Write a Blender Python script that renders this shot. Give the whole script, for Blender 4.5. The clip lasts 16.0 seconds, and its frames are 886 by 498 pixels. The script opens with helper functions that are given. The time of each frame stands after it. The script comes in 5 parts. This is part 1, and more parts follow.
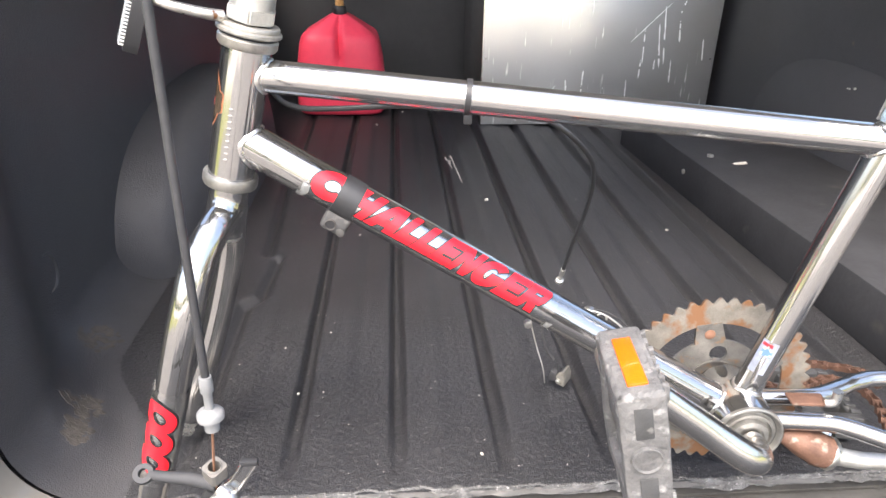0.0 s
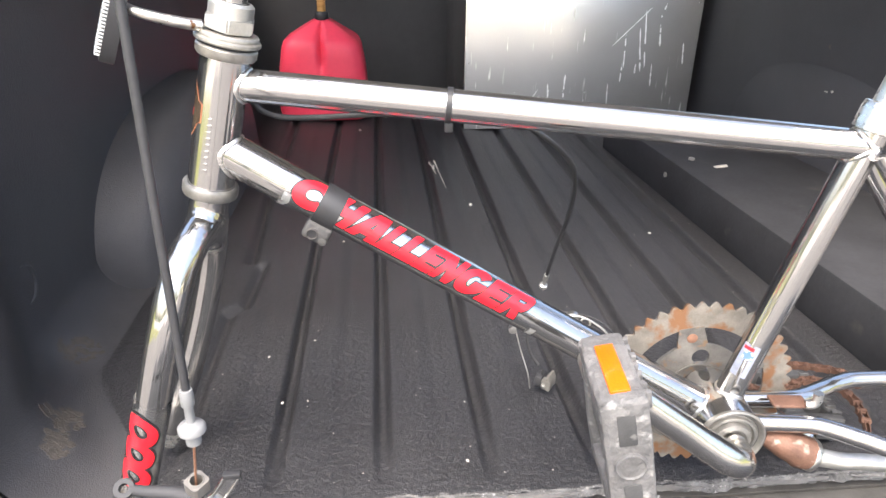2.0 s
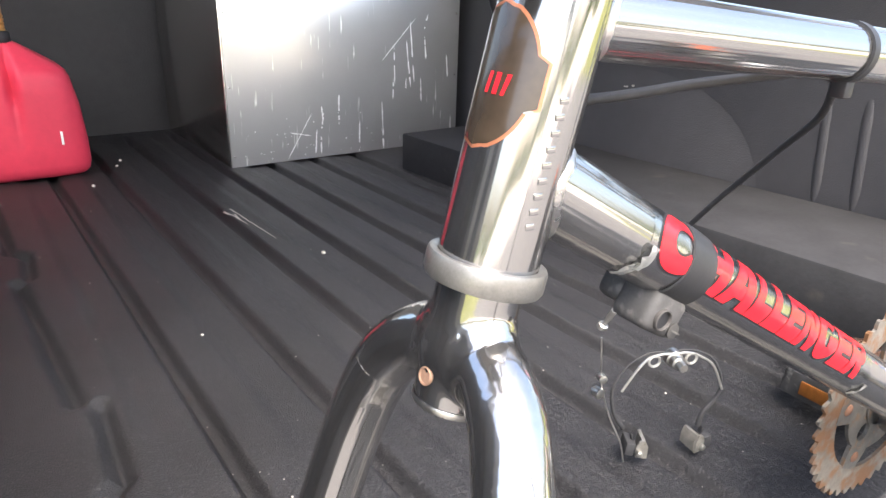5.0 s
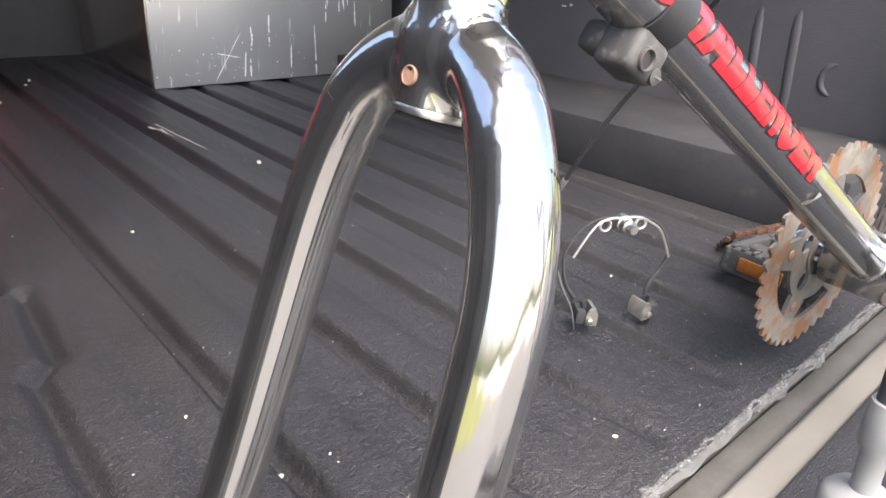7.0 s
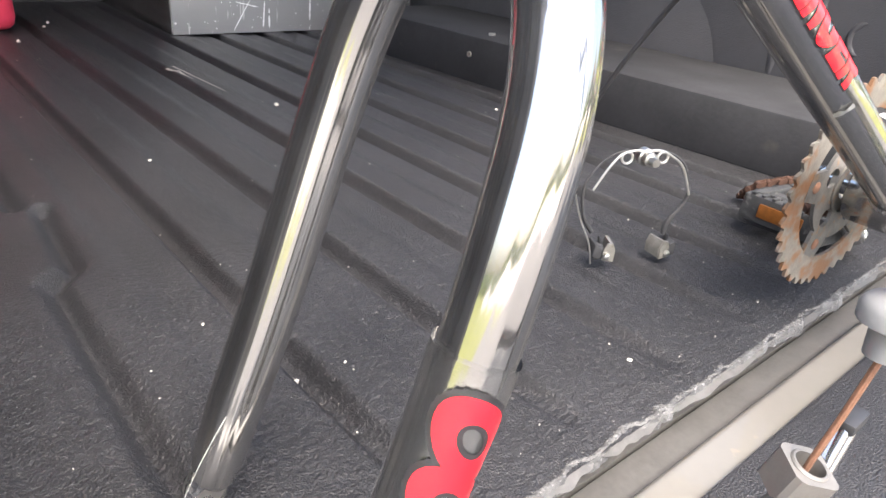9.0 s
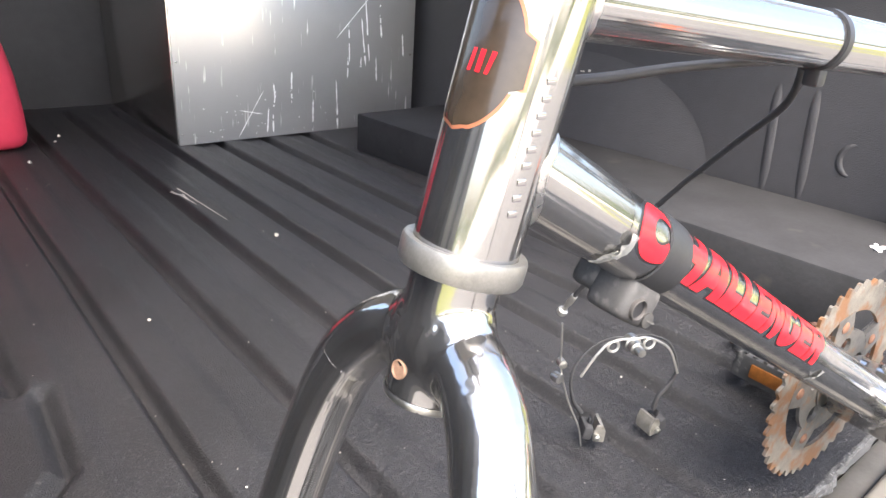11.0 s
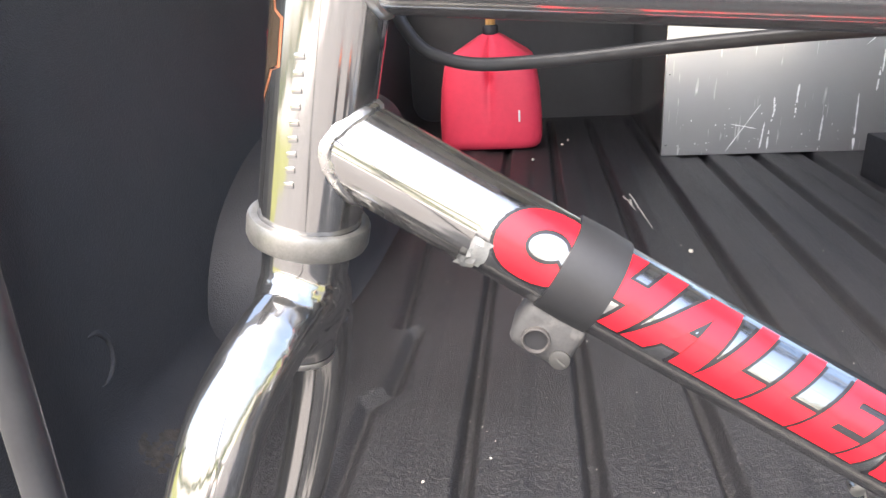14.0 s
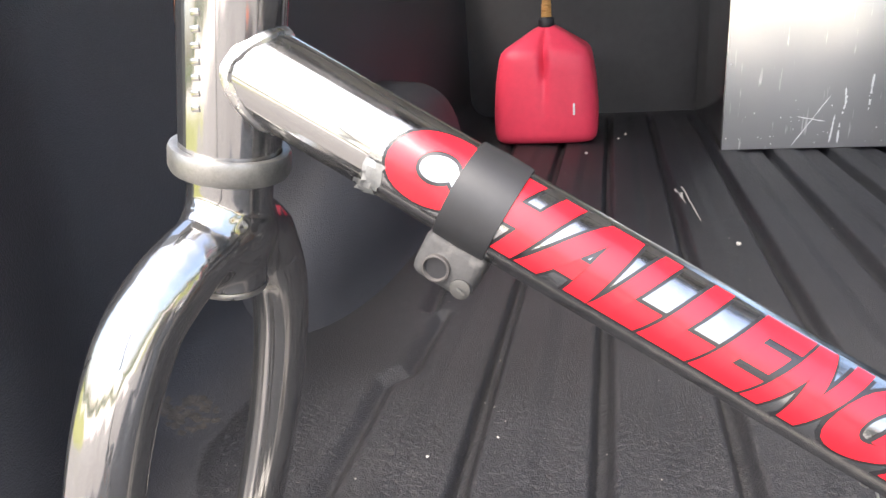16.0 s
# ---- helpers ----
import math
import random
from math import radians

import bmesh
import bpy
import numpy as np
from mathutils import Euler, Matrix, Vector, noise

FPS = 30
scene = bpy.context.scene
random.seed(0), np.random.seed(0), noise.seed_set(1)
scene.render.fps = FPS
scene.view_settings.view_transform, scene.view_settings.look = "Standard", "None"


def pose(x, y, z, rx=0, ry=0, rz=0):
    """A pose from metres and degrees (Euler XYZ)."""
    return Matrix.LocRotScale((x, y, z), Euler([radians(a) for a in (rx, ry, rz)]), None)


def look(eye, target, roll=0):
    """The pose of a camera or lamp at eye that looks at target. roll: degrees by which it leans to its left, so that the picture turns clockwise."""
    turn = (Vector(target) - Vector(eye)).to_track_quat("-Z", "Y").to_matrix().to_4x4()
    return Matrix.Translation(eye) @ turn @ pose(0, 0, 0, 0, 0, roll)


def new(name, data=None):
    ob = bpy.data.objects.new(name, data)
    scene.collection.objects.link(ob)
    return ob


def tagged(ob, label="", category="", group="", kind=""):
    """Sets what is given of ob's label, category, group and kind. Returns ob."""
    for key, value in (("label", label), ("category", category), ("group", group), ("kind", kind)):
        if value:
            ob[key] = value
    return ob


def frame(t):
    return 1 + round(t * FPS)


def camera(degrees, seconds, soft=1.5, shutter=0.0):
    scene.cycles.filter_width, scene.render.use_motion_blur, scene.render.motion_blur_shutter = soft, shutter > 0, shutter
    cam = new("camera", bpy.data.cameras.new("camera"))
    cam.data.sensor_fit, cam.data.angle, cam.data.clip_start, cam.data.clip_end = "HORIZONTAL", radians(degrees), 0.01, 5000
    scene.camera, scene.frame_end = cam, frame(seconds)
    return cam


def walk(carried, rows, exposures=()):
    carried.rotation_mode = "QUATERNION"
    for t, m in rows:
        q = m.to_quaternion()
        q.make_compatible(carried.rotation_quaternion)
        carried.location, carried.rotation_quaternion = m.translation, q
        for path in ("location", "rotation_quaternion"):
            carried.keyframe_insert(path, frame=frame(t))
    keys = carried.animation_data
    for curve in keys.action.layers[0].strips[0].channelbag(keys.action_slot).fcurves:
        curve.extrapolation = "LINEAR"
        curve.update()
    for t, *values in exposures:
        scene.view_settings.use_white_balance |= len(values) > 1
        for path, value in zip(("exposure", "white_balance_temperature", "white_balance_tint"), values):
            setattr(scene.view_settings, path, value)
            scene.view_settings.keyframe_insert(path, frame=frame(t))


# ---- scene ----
cam = camera(67.10, 16.0)
PATH = [
    (0, (-0.00507, -0.49938, 1.32749), (0.12910, 1.30160, 0.46816), 0.890),
    (0.5, (-0.00183, -0.49739, 1.32897), (0.14235, 1.30619, 0.47673), 0.821),
    (1, (-0.00113, -0.49718, 1.32987), (0.15108, 1.30755, 0.48148), 0.804),
    (1.5, (-0.00196, -0.49797, 1.33135), (0.15834, 1.30680, 0.48453), 0.795),
    (2, (-0.00247, -0.49733, 1.33047), (0.17506, 1.30479, 0.48145), 0.831),
    (2.5, (-0.00283, -0.49446, 1.32751), (0.22847, 1.30439, 0.48452), 0.681),
    (3, (-0.04465, -0.44801, 1.29968), (0.30458, 1.33897, 0.47219), 0.705),
    (3.5, (-0.17086, -0.33567, 1.26579), (0.37950, 1.41982, 0.48134), 0.810),
    (3.7, (-0.21339, -0.29280, 1.26802), (0.42612, 1.43912, 0.49894), 0.772),
    (5.8, (-0.29521, -0.11014, 1.19536), (0.94366, 1.27146, 0.44945), 2.696),
    (6, (-0.29822, -0.11381, 1.18593), (0.94936, 1.25424, 0.42961), 2.869),
    (6.5, (-0.30281, -0.12788, 1.16640), (0.95098, 1.21562, 0.37710), 3.233),
    (7, (-0.30977, -0.13680, 1.14318), (0.93632, 1.19288, 0.31904), 3.609),
    (7.5, (-0.31994, -0.13835, 1.11579), (0.92081, 1.17386, 0.25633), 4.498),
    (8, (-0.32442, -0.14409, 1.09639), (0.90386, 1.16136, 0.20919), 5.314),
    (8.2, (-0.32665, -0.14753, 1.09092), (0.89485, 1.15755, 0.19387), 5.529),
    (10.3, (-0.30213, -0.14135, 1.18887), (0.91001, 1.22187, 0.36892), 4.271),
    (10.5, (-0.29270, -0.13071, 1.21305), (0.92420, 1.23832, 0.40999), 4.122),
    (11, (-0.28543, -0.11704, 1.23061), (0.92814, 1.27250, 0.45834), 3.890),
    (11.5, (-0.27881, -0.11939, 1.23156), (0.87998, 1.32450, 0.47498), 3.555),
    (12, (-0.26639, -0.14510, 1.24157), (0.75150, 1.40275, 0.48789), 2.750),
    (12.5, (-0.23286, -0.19664, 1.24932), (0.53540, 1.48643, 0.48966), 1.435),
    (13, (-0.18458, -0.21822, 1.24750), (0.26153, 1.57551, 0.48360), 0.090),
    (13.5, (-0.10126, -0.22197, 1.24068), (-0.04325, 1.62884, 0.48495), -1.853),
    (14, (-0.06112, -0.18547, 1.21888), (-0.33204, 1.65684, 0.48916), -3.654),
    (14.5, (-0.04581, -0.17496, 1.20587), (-0.56327, 1.62457, 0.50306), -4.791),
    (15, (-0.02819, -0.16641, 1.20424), (-0.65709, 1.60195, 0.51330), -5.095),
    (15.5, (-0.01715, -0.17244, 1.18488), (-0.63232, 1.60110, 0.49487), -5.138),
    (16, (-0.00491, -0.18372, 1.19056), (-0.48721, 1.62400, 0.48376), -4.712),
]
walk(cam, [(t, look(eye, target, roll)) for t, eye, target, roll in PATH], ((0.0, 2.31), (3.5, 2.33), (5.8, 2.45), (8.2, 2.44), (10.4, 2.76), (11.0, 2.64), (11.6, 2.54), (12.5, 2.55), (13.5, 2.56), (14.5, 2.38), (16.0, 2.36)))


# ---- world, sun, exposure ----
world = bpy.data.worlds.new("sky")
scene.world = world
world.use_nodes = True
wn = world.node_tree
sky = wn.nodes.new("ShaderNodeTexSky")
sky.sky_type, sky.sun_disc = "NISHITA", False
sky.sun_elevation, sky.sun_rotation = radians(58), radians(200)
sky.dust_density, sky.air_density, sky.ozone_density = 5.0, 1.0, 0.8
wn.links.new(sky.outputs[0], wn.nodes["Background"].inputs[0])
wn.nodes["Background"].inputs[1].default_value = 0.15
sun = new("sun", bpy.data.lights.new("sun", "SUN"))
sun.data.energy, sun.data.angle, sun.data.color = 1.2, radians(40), (1.0, 0.98, 0.95)
sun.matrix_world = look((-2.0, -6.0, 10.0), (0, 0, 0))


# ---- materials ----
def mat(name, base=(0.5, 0.5, 0.5), rough=0.5, metal=0.0, var=0.0, scale=20.0, bump=0.0, bump_scale=200.0,
        spots=None, spot_scale=60.0, spot_at=0.62, spot_soft=0.05, coat=0.0, rough_var=0.0, spec=0.5, transmission=0.0, ior=1.45):
    """A procedural surface: base colour varied at two scales, fine relief, and spots of a second colour."""
    m = bpy.data.materials.new(name)
    m.use_nodes = True
    nt = m.node_tree
    b = nt.nodes["Principled BSDF"]
    b.inputs["Roughness"].default_value, b.inputs["Metallic"].default_value = rough, metal
    b.inputs["Coat Weight"].default_value, b.inputs["Specular IOR Level"].default_value = coat, spec
    b.inputs["Transmission Weight"].default_value, b.inputs["IOR"].default_value = transmission, ior
    tc = nt.nodes.new("ShaderNodeTexCoord").outputs["Object"]

    def tex(s, detail=4.0):
        n = nt.nodes.new("ShaderNodeTexNoise")
        n.inputs["Scale"].default_value, n.inputs["Detail"].default_value = s, detail
        nt.links.new(tc, n.inputs["Vector"])
        return n.outputs["Fac"]

    def mix(fac, a, c):
        n = nt.nodes.new("ShaderNodeMix")
        n.data_type = "RGBA"
        for k, v in ((0, fac), (6, a), (7, c)):
            if hasattr(v, "links"):
                nt.links.new(v, n.inputs[k])
            else:
                n.inputs[k].default_value = v if k == 0 else (*v, 1)
        return n.outputs[2]

    def ramp(v, lo, hi):
        n = nt.nodes.new("ShaderNodeMapRange")
        n.inputs[1].default_value, n.inputs[2].default_value = lo, hi
        nt.links.new(v, n.inputs[0])
        return n.outputs[0]

    col = base
    if var:
        dark, light = tuple(c * (1 - var) for c in base), tuple(min(1, c * (1 + var)) for c in base)
        col = mix(ramp(tex(scale), 0.3, 0.7), dark, light)
        col2 = mix(ramp(tex(scale * 9), 0.3, 0.7), tuple(c * (1 - var * 0.6) for c in base), tuple(min(1, c * (1 + var * 0.6)) for c in base))
        col = mix(0.4, col, col2)
    if spots:
        col = mix(ramp(tex(spot_scale, 6.0), spot_at, spot_at + spot_soft), col, spots)
    if hasattr(col, "links"):
        nt.links.new(col, b.inputs["Base Color"])
    else:
        b.inputs["Base Color"].default_value = (*col, 1)
    if rough_var:
        n = nt.nodes.new("ShaderNodeMapRange")
        n.inputs[1].default_value, n.inputs[2].default_value = 0.3, 0.7
        n.inputs[3].default_value, n.inputs[4].default_value = max(0.02, rough - rough_var), rough + rough_var
        nt.links.new(tex(scale * 2.5, 6.0), n.inputs[0])
        nt.links.new(n.outputs[0], b.inputs["Roughness"])
    if bump:
        n = nt.nodes.new("ShaderNodeBump")
        n.inputs["Strength"].default_value, n.inputs["Distance"].default_value = 1.0, bump
        nt.links.new(tex(bump_scale, 5.0), n.inputs["Height"])
        nt.links.new(n.outputs[0], b.inputs["Normal"])
    return m


CHROME = mat("chrome", (0.425, 0.42, 0.415), 0.10, 1.0, rough_var=0.03, scale=30, bump=0.00006, bump_scale=35)
def hazy(m, share, rough, scale=45.0):
    """Adds the haze of fine scratches and pits: a share of the surface scatters widely."""
    nt = m.node_tree
    sharp = nt.nodes["Principled BSDF"]
    wide = nt.nodes.new("ShaderNodeBsdfPrincipled")
    wide.inputs["Metallic"].default_value, wide.inputs["Roughness"].default_value = 0.85, rough
    wide.inputs["Base Color"].default_value = (0.6, 0.595, 0.59, 1) if sharp.inputs["Base Color"].links else sharp.inputs["Base Color"].default_value
    blend = nt.nodes.new("ShaderNodeMixShader")
    tc = nt.nodes.new("ShaderNodeTexCoord")
    tx = nt.nodes.new("ShaderNodeTexNoise")
    tx.inputs["Scale"].default_value, tx.inputs["Detail"].default_value = scale, 8.0
    nt.links.new(tc.outputs["Object"], tx.inputs["Vector"])
    mr = nt.nodes.new("ShaderNodeMapRange")
    mr.inputs[1].default_value, mr.inputs[2].default_value = 0.3, 0.75
    mr.inputs[3].default_value, mr.inputs[4].default_value = share * 0.7, share * 1.4
    nt.links.new(tx.outputs["Fac"], mr.inputs[0])
    nt.links.new(mr.outputs[0], blend.inputs[0])
    nt.links.new(sharp.outputs[0], blend.inputs[1])
    nt.links.new(wide.outputs[0], blend.inputs[2])
    nt.links.new(blend.outputs[0], nt.nodes["Material Output"].inputs["Surface"])
    return m


hazy(CHROME, 0.18, 0.32)
WELD = mat("chromed_weld", (0.68, 0.67, 0.65), 0.30, 1.0, rough_var=0.05, scale=60, bump=0.00055, bump_scale=210)
CHROME_DULL = mat("dull_chrome", (0.62, 0.61, 0.58), 0.28, 1.0, var=0.15, scale=60, rough_var=0.1, bump=0.0001, bump_scale=300)
BRIGHT_WIRE = mat("bright_spring_wire", (0.55, 0.54, 0.51), 0.38, 0.8, var=0.1, scale=200)
STEEL = mat("bare_steel", (0.55, 0.54, 0.51), 0.35, 1.0, var=0.25, scale=120, rough_var=0.1, spots=(0.20, 0.10, 0.05), spot_scale=90, spot_at=0.66)
ZINC = mat("zinc_plate", (0.50, 0.49, 0.46), 0.42, 0.85, var=0.2, scale=90, rough_var=0.12, bump=0.0002, bump_scale=250)
RUST_RING = mat("rusty_chainring_steel", (0.205, 0.188, 0.162), 0.55, 0.45, var=0.4, scale=70, spots=(0.21, 0.108, 0.055), spot_scale=60, spot_at=0.44, spot_soft=0.14, bump=0.0003, bump_scale=220)
RIVET = mat("dull_rusty_rivet", (0.17, 0.088, 0.056), 0.8, 0.1, var=0.35, scale=160, bump=0.0003, bump_scale=300)
SPIDER = mat("tarnished_grey_steel", (0.150, 0.143, 0.132), 0.5, 0.55, var=0.45, scale=70, spots=(0.21, 0.14, 0.09), spot_scale=110, spot_at=0.57, spot_soft=0.10, bump=0.0003, bump_scale=220)
RUST = mat("rust", (0.092, 0.047, 0.031), 0.85, 0.1, var=0.4, scale=90, bump=0.0006, bump_scale=260)
RUST_PLATE = mat("rusty_bracket_steel", (0.125, 0.066, 0.045), 0.65, 0.3, var=0.45, scale=70, spots=(0.27, 0.22, 0.18), spot_scale=60, spot_at=0.62, spot_soft=0.1, bump=0.0008, bump_scale=200)
LINER = mat("sprayed_bed_liner", (0.0212, 0.0208, 0.0230), 0.48, 0.0, var=0.35, scale=6, bump=0.0055, bump_scale=330, spots=(0.066, 0.064, 0.065), spot_scale=380, spot_at=0.58, spot_soft=0.10)
def pebbled(m, scale, depth):
    """Turns the fine relief of a sprayed coat into rounded grains."""
    nt = m.node_tree
    relief = next(n for n in nt.nodes if n.bl_idname == "ShaderNodeBump")
    tc = nt.nodes.new("ShaderNodeTexCoord")
    cells = nt.nodes.new("ShaderNodeTexVoronoi")
    cells.feature = "SMOOTH_F1"
    cells.inputs["Scale"].default_value, cells.inputs["Smoothness"].default_value = scale, 0.6
    soft = nt.nodes.new("ShaderNodeTexNoise")
    soft.inputs["Scale"].default_value, soft.inputs["Detail"].default_value = scale * 0.35, 3.0
    mul = nt.nodes.new("ShaderNodeMath")
    mul.operation = "MULTIPLY_ADD"
    mul.inputs[1].default_value = 0.9
    for n in (cells, soft):
        nt.links.new(tc.outputs["Object"], n.inputs["Vector"])
    nt.links.new(soft.outputs["Fac"], mul.inputs[0])
    nt.links.new(cells.outputs["Distance"], mul.inputs[2])
    nt.links.new(mul.outputs[0], relief.inputs["Height"])
    relief.inputs["Distance"].default_value = depth
    return m


def grainy(m, scale, depth):
    """Turns the fine relief into the sharp uneven grain of a rough sprayed coat."""
    nt = m.node_tree
    relief = next(n for n in nt.nodes if n.bl_idname == "ShaderNodeBump")
    tc = nt.nodes.new("ShaderNodeTexCoord")
    grain = nt.nodes.new("ShaderNodeTexNoise")
    grain.inputs["Scale"].default_value, grain.inputs["Detail"].default_value, grain.inputs["Roughness"].default_value = scale, 2.0, 0.55
    nt.links.new(tc.outputs["Object"], grain.inputs["Vector"])
    nt.links.new(grain.outputs["Fac"], relief.inputs["Height"])
    relief.inputs["Distance"].default_value = depth
    return m


grainy(LINER, 620, 0.0020)
LINER_WALL = mat("smooth_bed_liner", (0.046, 0.045, 0.048), 0.55, 0.0, var=0.2, scale=4, bump=0.0022, bump_scale=200, spots=(0.10, 0.08, 0.06), spot_scale=9, spot_at=0.74, spot_soft=0.03)
FRONT_BLACK = mat("black_front_panel", (0.034, 0.033, 0.034), 0.55, 0.0, var=0.25, scale=5, bump=0.0008, bump_scale=200)
pebbled(LINER_WALL, 700, 0.0005)
FRAY = mat("frayed_liner_edge", (0.10, 0.098, 0.096), 0.8, 0.0, var=0.7, scale=60, bump=0.003, bump_scale=380, spots=(0.26, 0.25, 0.245), spot_scale=260, spot_at=0.6, spot_soft=0.08)
LIP = mat("bare_paint_lip", (0.20, 0.195, 0.19), 0.5, 0.0, var=0.2, scale=90)
TAN = mat("tan_car_paint", (0.165, 0.154, 0.136), 0.38, 0.0, var=0.1, scale=12, coat=0.4, spots=(0.20, 0.175, 0.14), spot_scale=45, spot_at=0.7)
SILL = mat("dirty_sill", (0.074, 0.070, 0.065), 0.6, 0.0, var=0.3, scale=25, bump=0.0005, bump_scale=120)
BLACK_PLASTIC = mat("black_plastic", (0.022, 0.022, 0.0235), 0.48, 0.0, var=0.2, scale=60, bump=0.00006, bump_scale=300)
BLACK_DULL = mat("flat_black", (0.034, 0.034, 0.036), 0.7, 0.0, var=0.2, scale=30, bump=0.0004, bump_scale=150)
RUBBER = mat("black_cable_housing", (0.030, 0.030, 0.032), 0.45, 0.0, var=0.25, scale=150)
PEDAL_GREY = mat("worn_pedal_plastic", (0.105, 0.102, 0.10), 0.7, 0.0, var=0.45, scale=55, bump=0.0022, bump_scale=170, spots=(0.24, 0.235, 0.225), spot_scale=95, spot_at=0.6, spot_soft=0.1)
PEDAL_DARK = mat("dark_pedal_plastic", (0.05, 0.05, 0.05), 0.6, 0.0, var=0.3, scale=70, bump=0.0006, bump_scale=190, spots=(0.13, 0.127, 0.12), spot_scale=110, spot_at=0.6, spot_soft=0.1)
ORANGE = mat("orange_reflector", (0.62, 0.105, 0.002), 0.25, 0.0, var=0.12, scale=400, bump=0.0003, bump_scale=700, coat=0.5)
ORANGE_DIM = mat("dusty_orange_reflector", (0.21, 0.075, 0.014), 0.4, 0.0, var=0.3, scale=200)
WHITE_REFLECTOR = mat("clear_reflector", (0.42, 0.42, 0.41), 0.2, 0.0, var=0.1, scale=300, coat=0.6)
RED = mat("red_decal", (0.72, 0.012, 0.022), 0.3, 0.0, var=0.06, scale=30, coat=0.3)
DECAL_HOLE_BLACK = mat("black_decal_and_hole_shade", (0.018, 0.018, 0.02), 0.35, 0.0, var=0.2, scale=60, coat=0.3)
DECAL_GOLD = mat("worn_red_gold_decal_edge", (0.42, 0.16, 0.085), 0.4, 0.3, var=0.3, scale=200)
BADGE = mat("smoky_brown_black_badge", (0.040, 0.029, 0.020), 0.22, 0.0, var=0.4, scale=40, coat=0.5)
HEADSET = mat("worn_headset_metal", (0.25, 0.242, 0.225), 0.40, 0.75, var=0.3, scale=120, rough_var=0.08)
CLEAR = mat("clear_film", (0.95, 0.95, 0.94), 0.06, 0.0, transmission=1.0, ior=1.12)
SCREW = mat("worn_screw_steel", (0.11, 0.107, 0.103), 0.4, 0.7, var=0.2, scale=200)
DUSTY = mat("dusty_black_plastic", (0.055, 0.053, 0.052), 0.65, 0.0, var=0.4, scale=90, spots=(0.11, 0.104, 0.098), spot_scale=120, spot_at=0.58, spot_soft=0.1, bump=0.0004, bump_scale=250)
TORN_FILM = mat("crumpled_film", (0.52, 0.52, 0.50), 0.25, 0.3, var=0.3, scale=300, transmission=0.4, ior=1.3)
SOCKET = mat("dusty_socket_plastic", (0.055, 0.050, 0.047), 0.7, 0.0, var=0.3, scale=200)
CUP = mat("worn_pale_bearing_metal", (0.27, 0.257, 0.23), 0.42, 0.6, var=0.25, scale=150, spots=(0.17, 0.14, 0.10), spot_scale=120, spot_at=0.64, bump=0.0002, bump_scale=300)
STICKER = mat("white_sticker", (0.19, 0.205, 0.25), 0.45, 0.0, var=0.3, scale=150, spots=(0.16, 0.22, 0.40), spot_scale=170, spot_at=0.56, spot_soft=0.1)
STICKER_BLUE = mat("blue_print", (0.08, 0.15, 0.40), 0.45, 0.0, var=0.2, scale=200, spots=(0.5, 0.52, 0.58), spot_scale=260, spot_at=0.52, spot_soft=0.06)
CRANK = mat("satin_worn_chrome", (0.62, 0.605, 0.58), 0.19, 1.0, var=0.03, scale=40)
CRANK_EYE = mat("rust_stained_steel", (0.40, 0.375, 0.335), 0.40, 0.8, var=0.3, scale=90, spots=(0.24, 0.16, 0.11), spot_scale=70, spot_at=0.55, spot_soft=0.1)
LEDGE = mat("satin_black_ledge", (0.027, 0.027, 0.029), 0.75, 0.0, var=0.3, scale=12, bump=0.0004, bump_scale=160, spec=0.3, spots=(0.05, 0.047, 0.043), spot_scale=14, spot_at=0.66, spot_soft=0.1)
CAN_RED = mat("red_can_plastic", (0.74, 0.055, 0.10), 0.42, 0.0, var=0.12, scale=7, bump=0.0005, bump_scale=60, spec=0.4)
SPOUT = mat("yellowed_spout", (0.50, 0.27, 0.08), 0.5, 0.0, var=0.2, scale=40)
ALU = mat("brushed_aluminium", (0.93, 0.90, 0.85), 0.20, 1.0, var=0.03, scale=2)
DRIP = mat("white_oxide", (0.85, 0.85, 0.84), 0.7, 0.0, var=0.1, scale=200)
WHITE_PLASTIC = mat("white_plastic", (0.175, 0.176, 0.176), 0.5, 0.0, var=0.1, scale=120)
COPPER_WIRE = mat("rusty_cable_wire", (0.23, 0.12, 0.075), 0.6, 0.5, var=0.35, scale=400, bump=0.0003, bump_scale=1500)
ANCHOR = mat("cast_anchor_metal", (0.165, 0.154, 0.14), 0.5, 0.4, var=0.15, scale=150, bump=0.0002, bump_scale=300)
DEBRIS = mat("pale_debris", (0.48, 0.45, 0.40), 0.8, 0.0, var=0.2, scale=200)
DIRT = mat("dried_dirt", (0.074, 0.064, 0.054), 0.9, 0.0, var=0.4, scale=120, bump=0.001, bump_scale=300)
CONCRETE = mat("worn_concrete", (0.185, 0.168, 0.150), 0.85, 0.0, var=0.15, scale=0.8, bump=0.002, bump_scale=60)
PALE_ROAD = mat("pale_concrete", (0.62, 0.55, 0.46), 0.85, 0.0, var=0.12, scale=0.5, bump=0.002, bump_scale=60)
# grey of the unseen cover added above the bed
CAP = mat("added_cover_grey", (0.38, 0.372, 0.36), 0.8, 0.0, var=0.08, scale=5, bump=0.0006, bump_scale=150)
FOLIAGE = mat("added_hedge_green", (0.09, 0.125, 0.03), 0.9, 0.0, var=0.5, scale=1.2, bump=0.1, bump_scale=3)
GRASS = mat("lawn", (0.25, 0.25, 0.05), 0.9, 0.0, var=0.35, scale=0.5, bump=0.03, bump_scale=20)


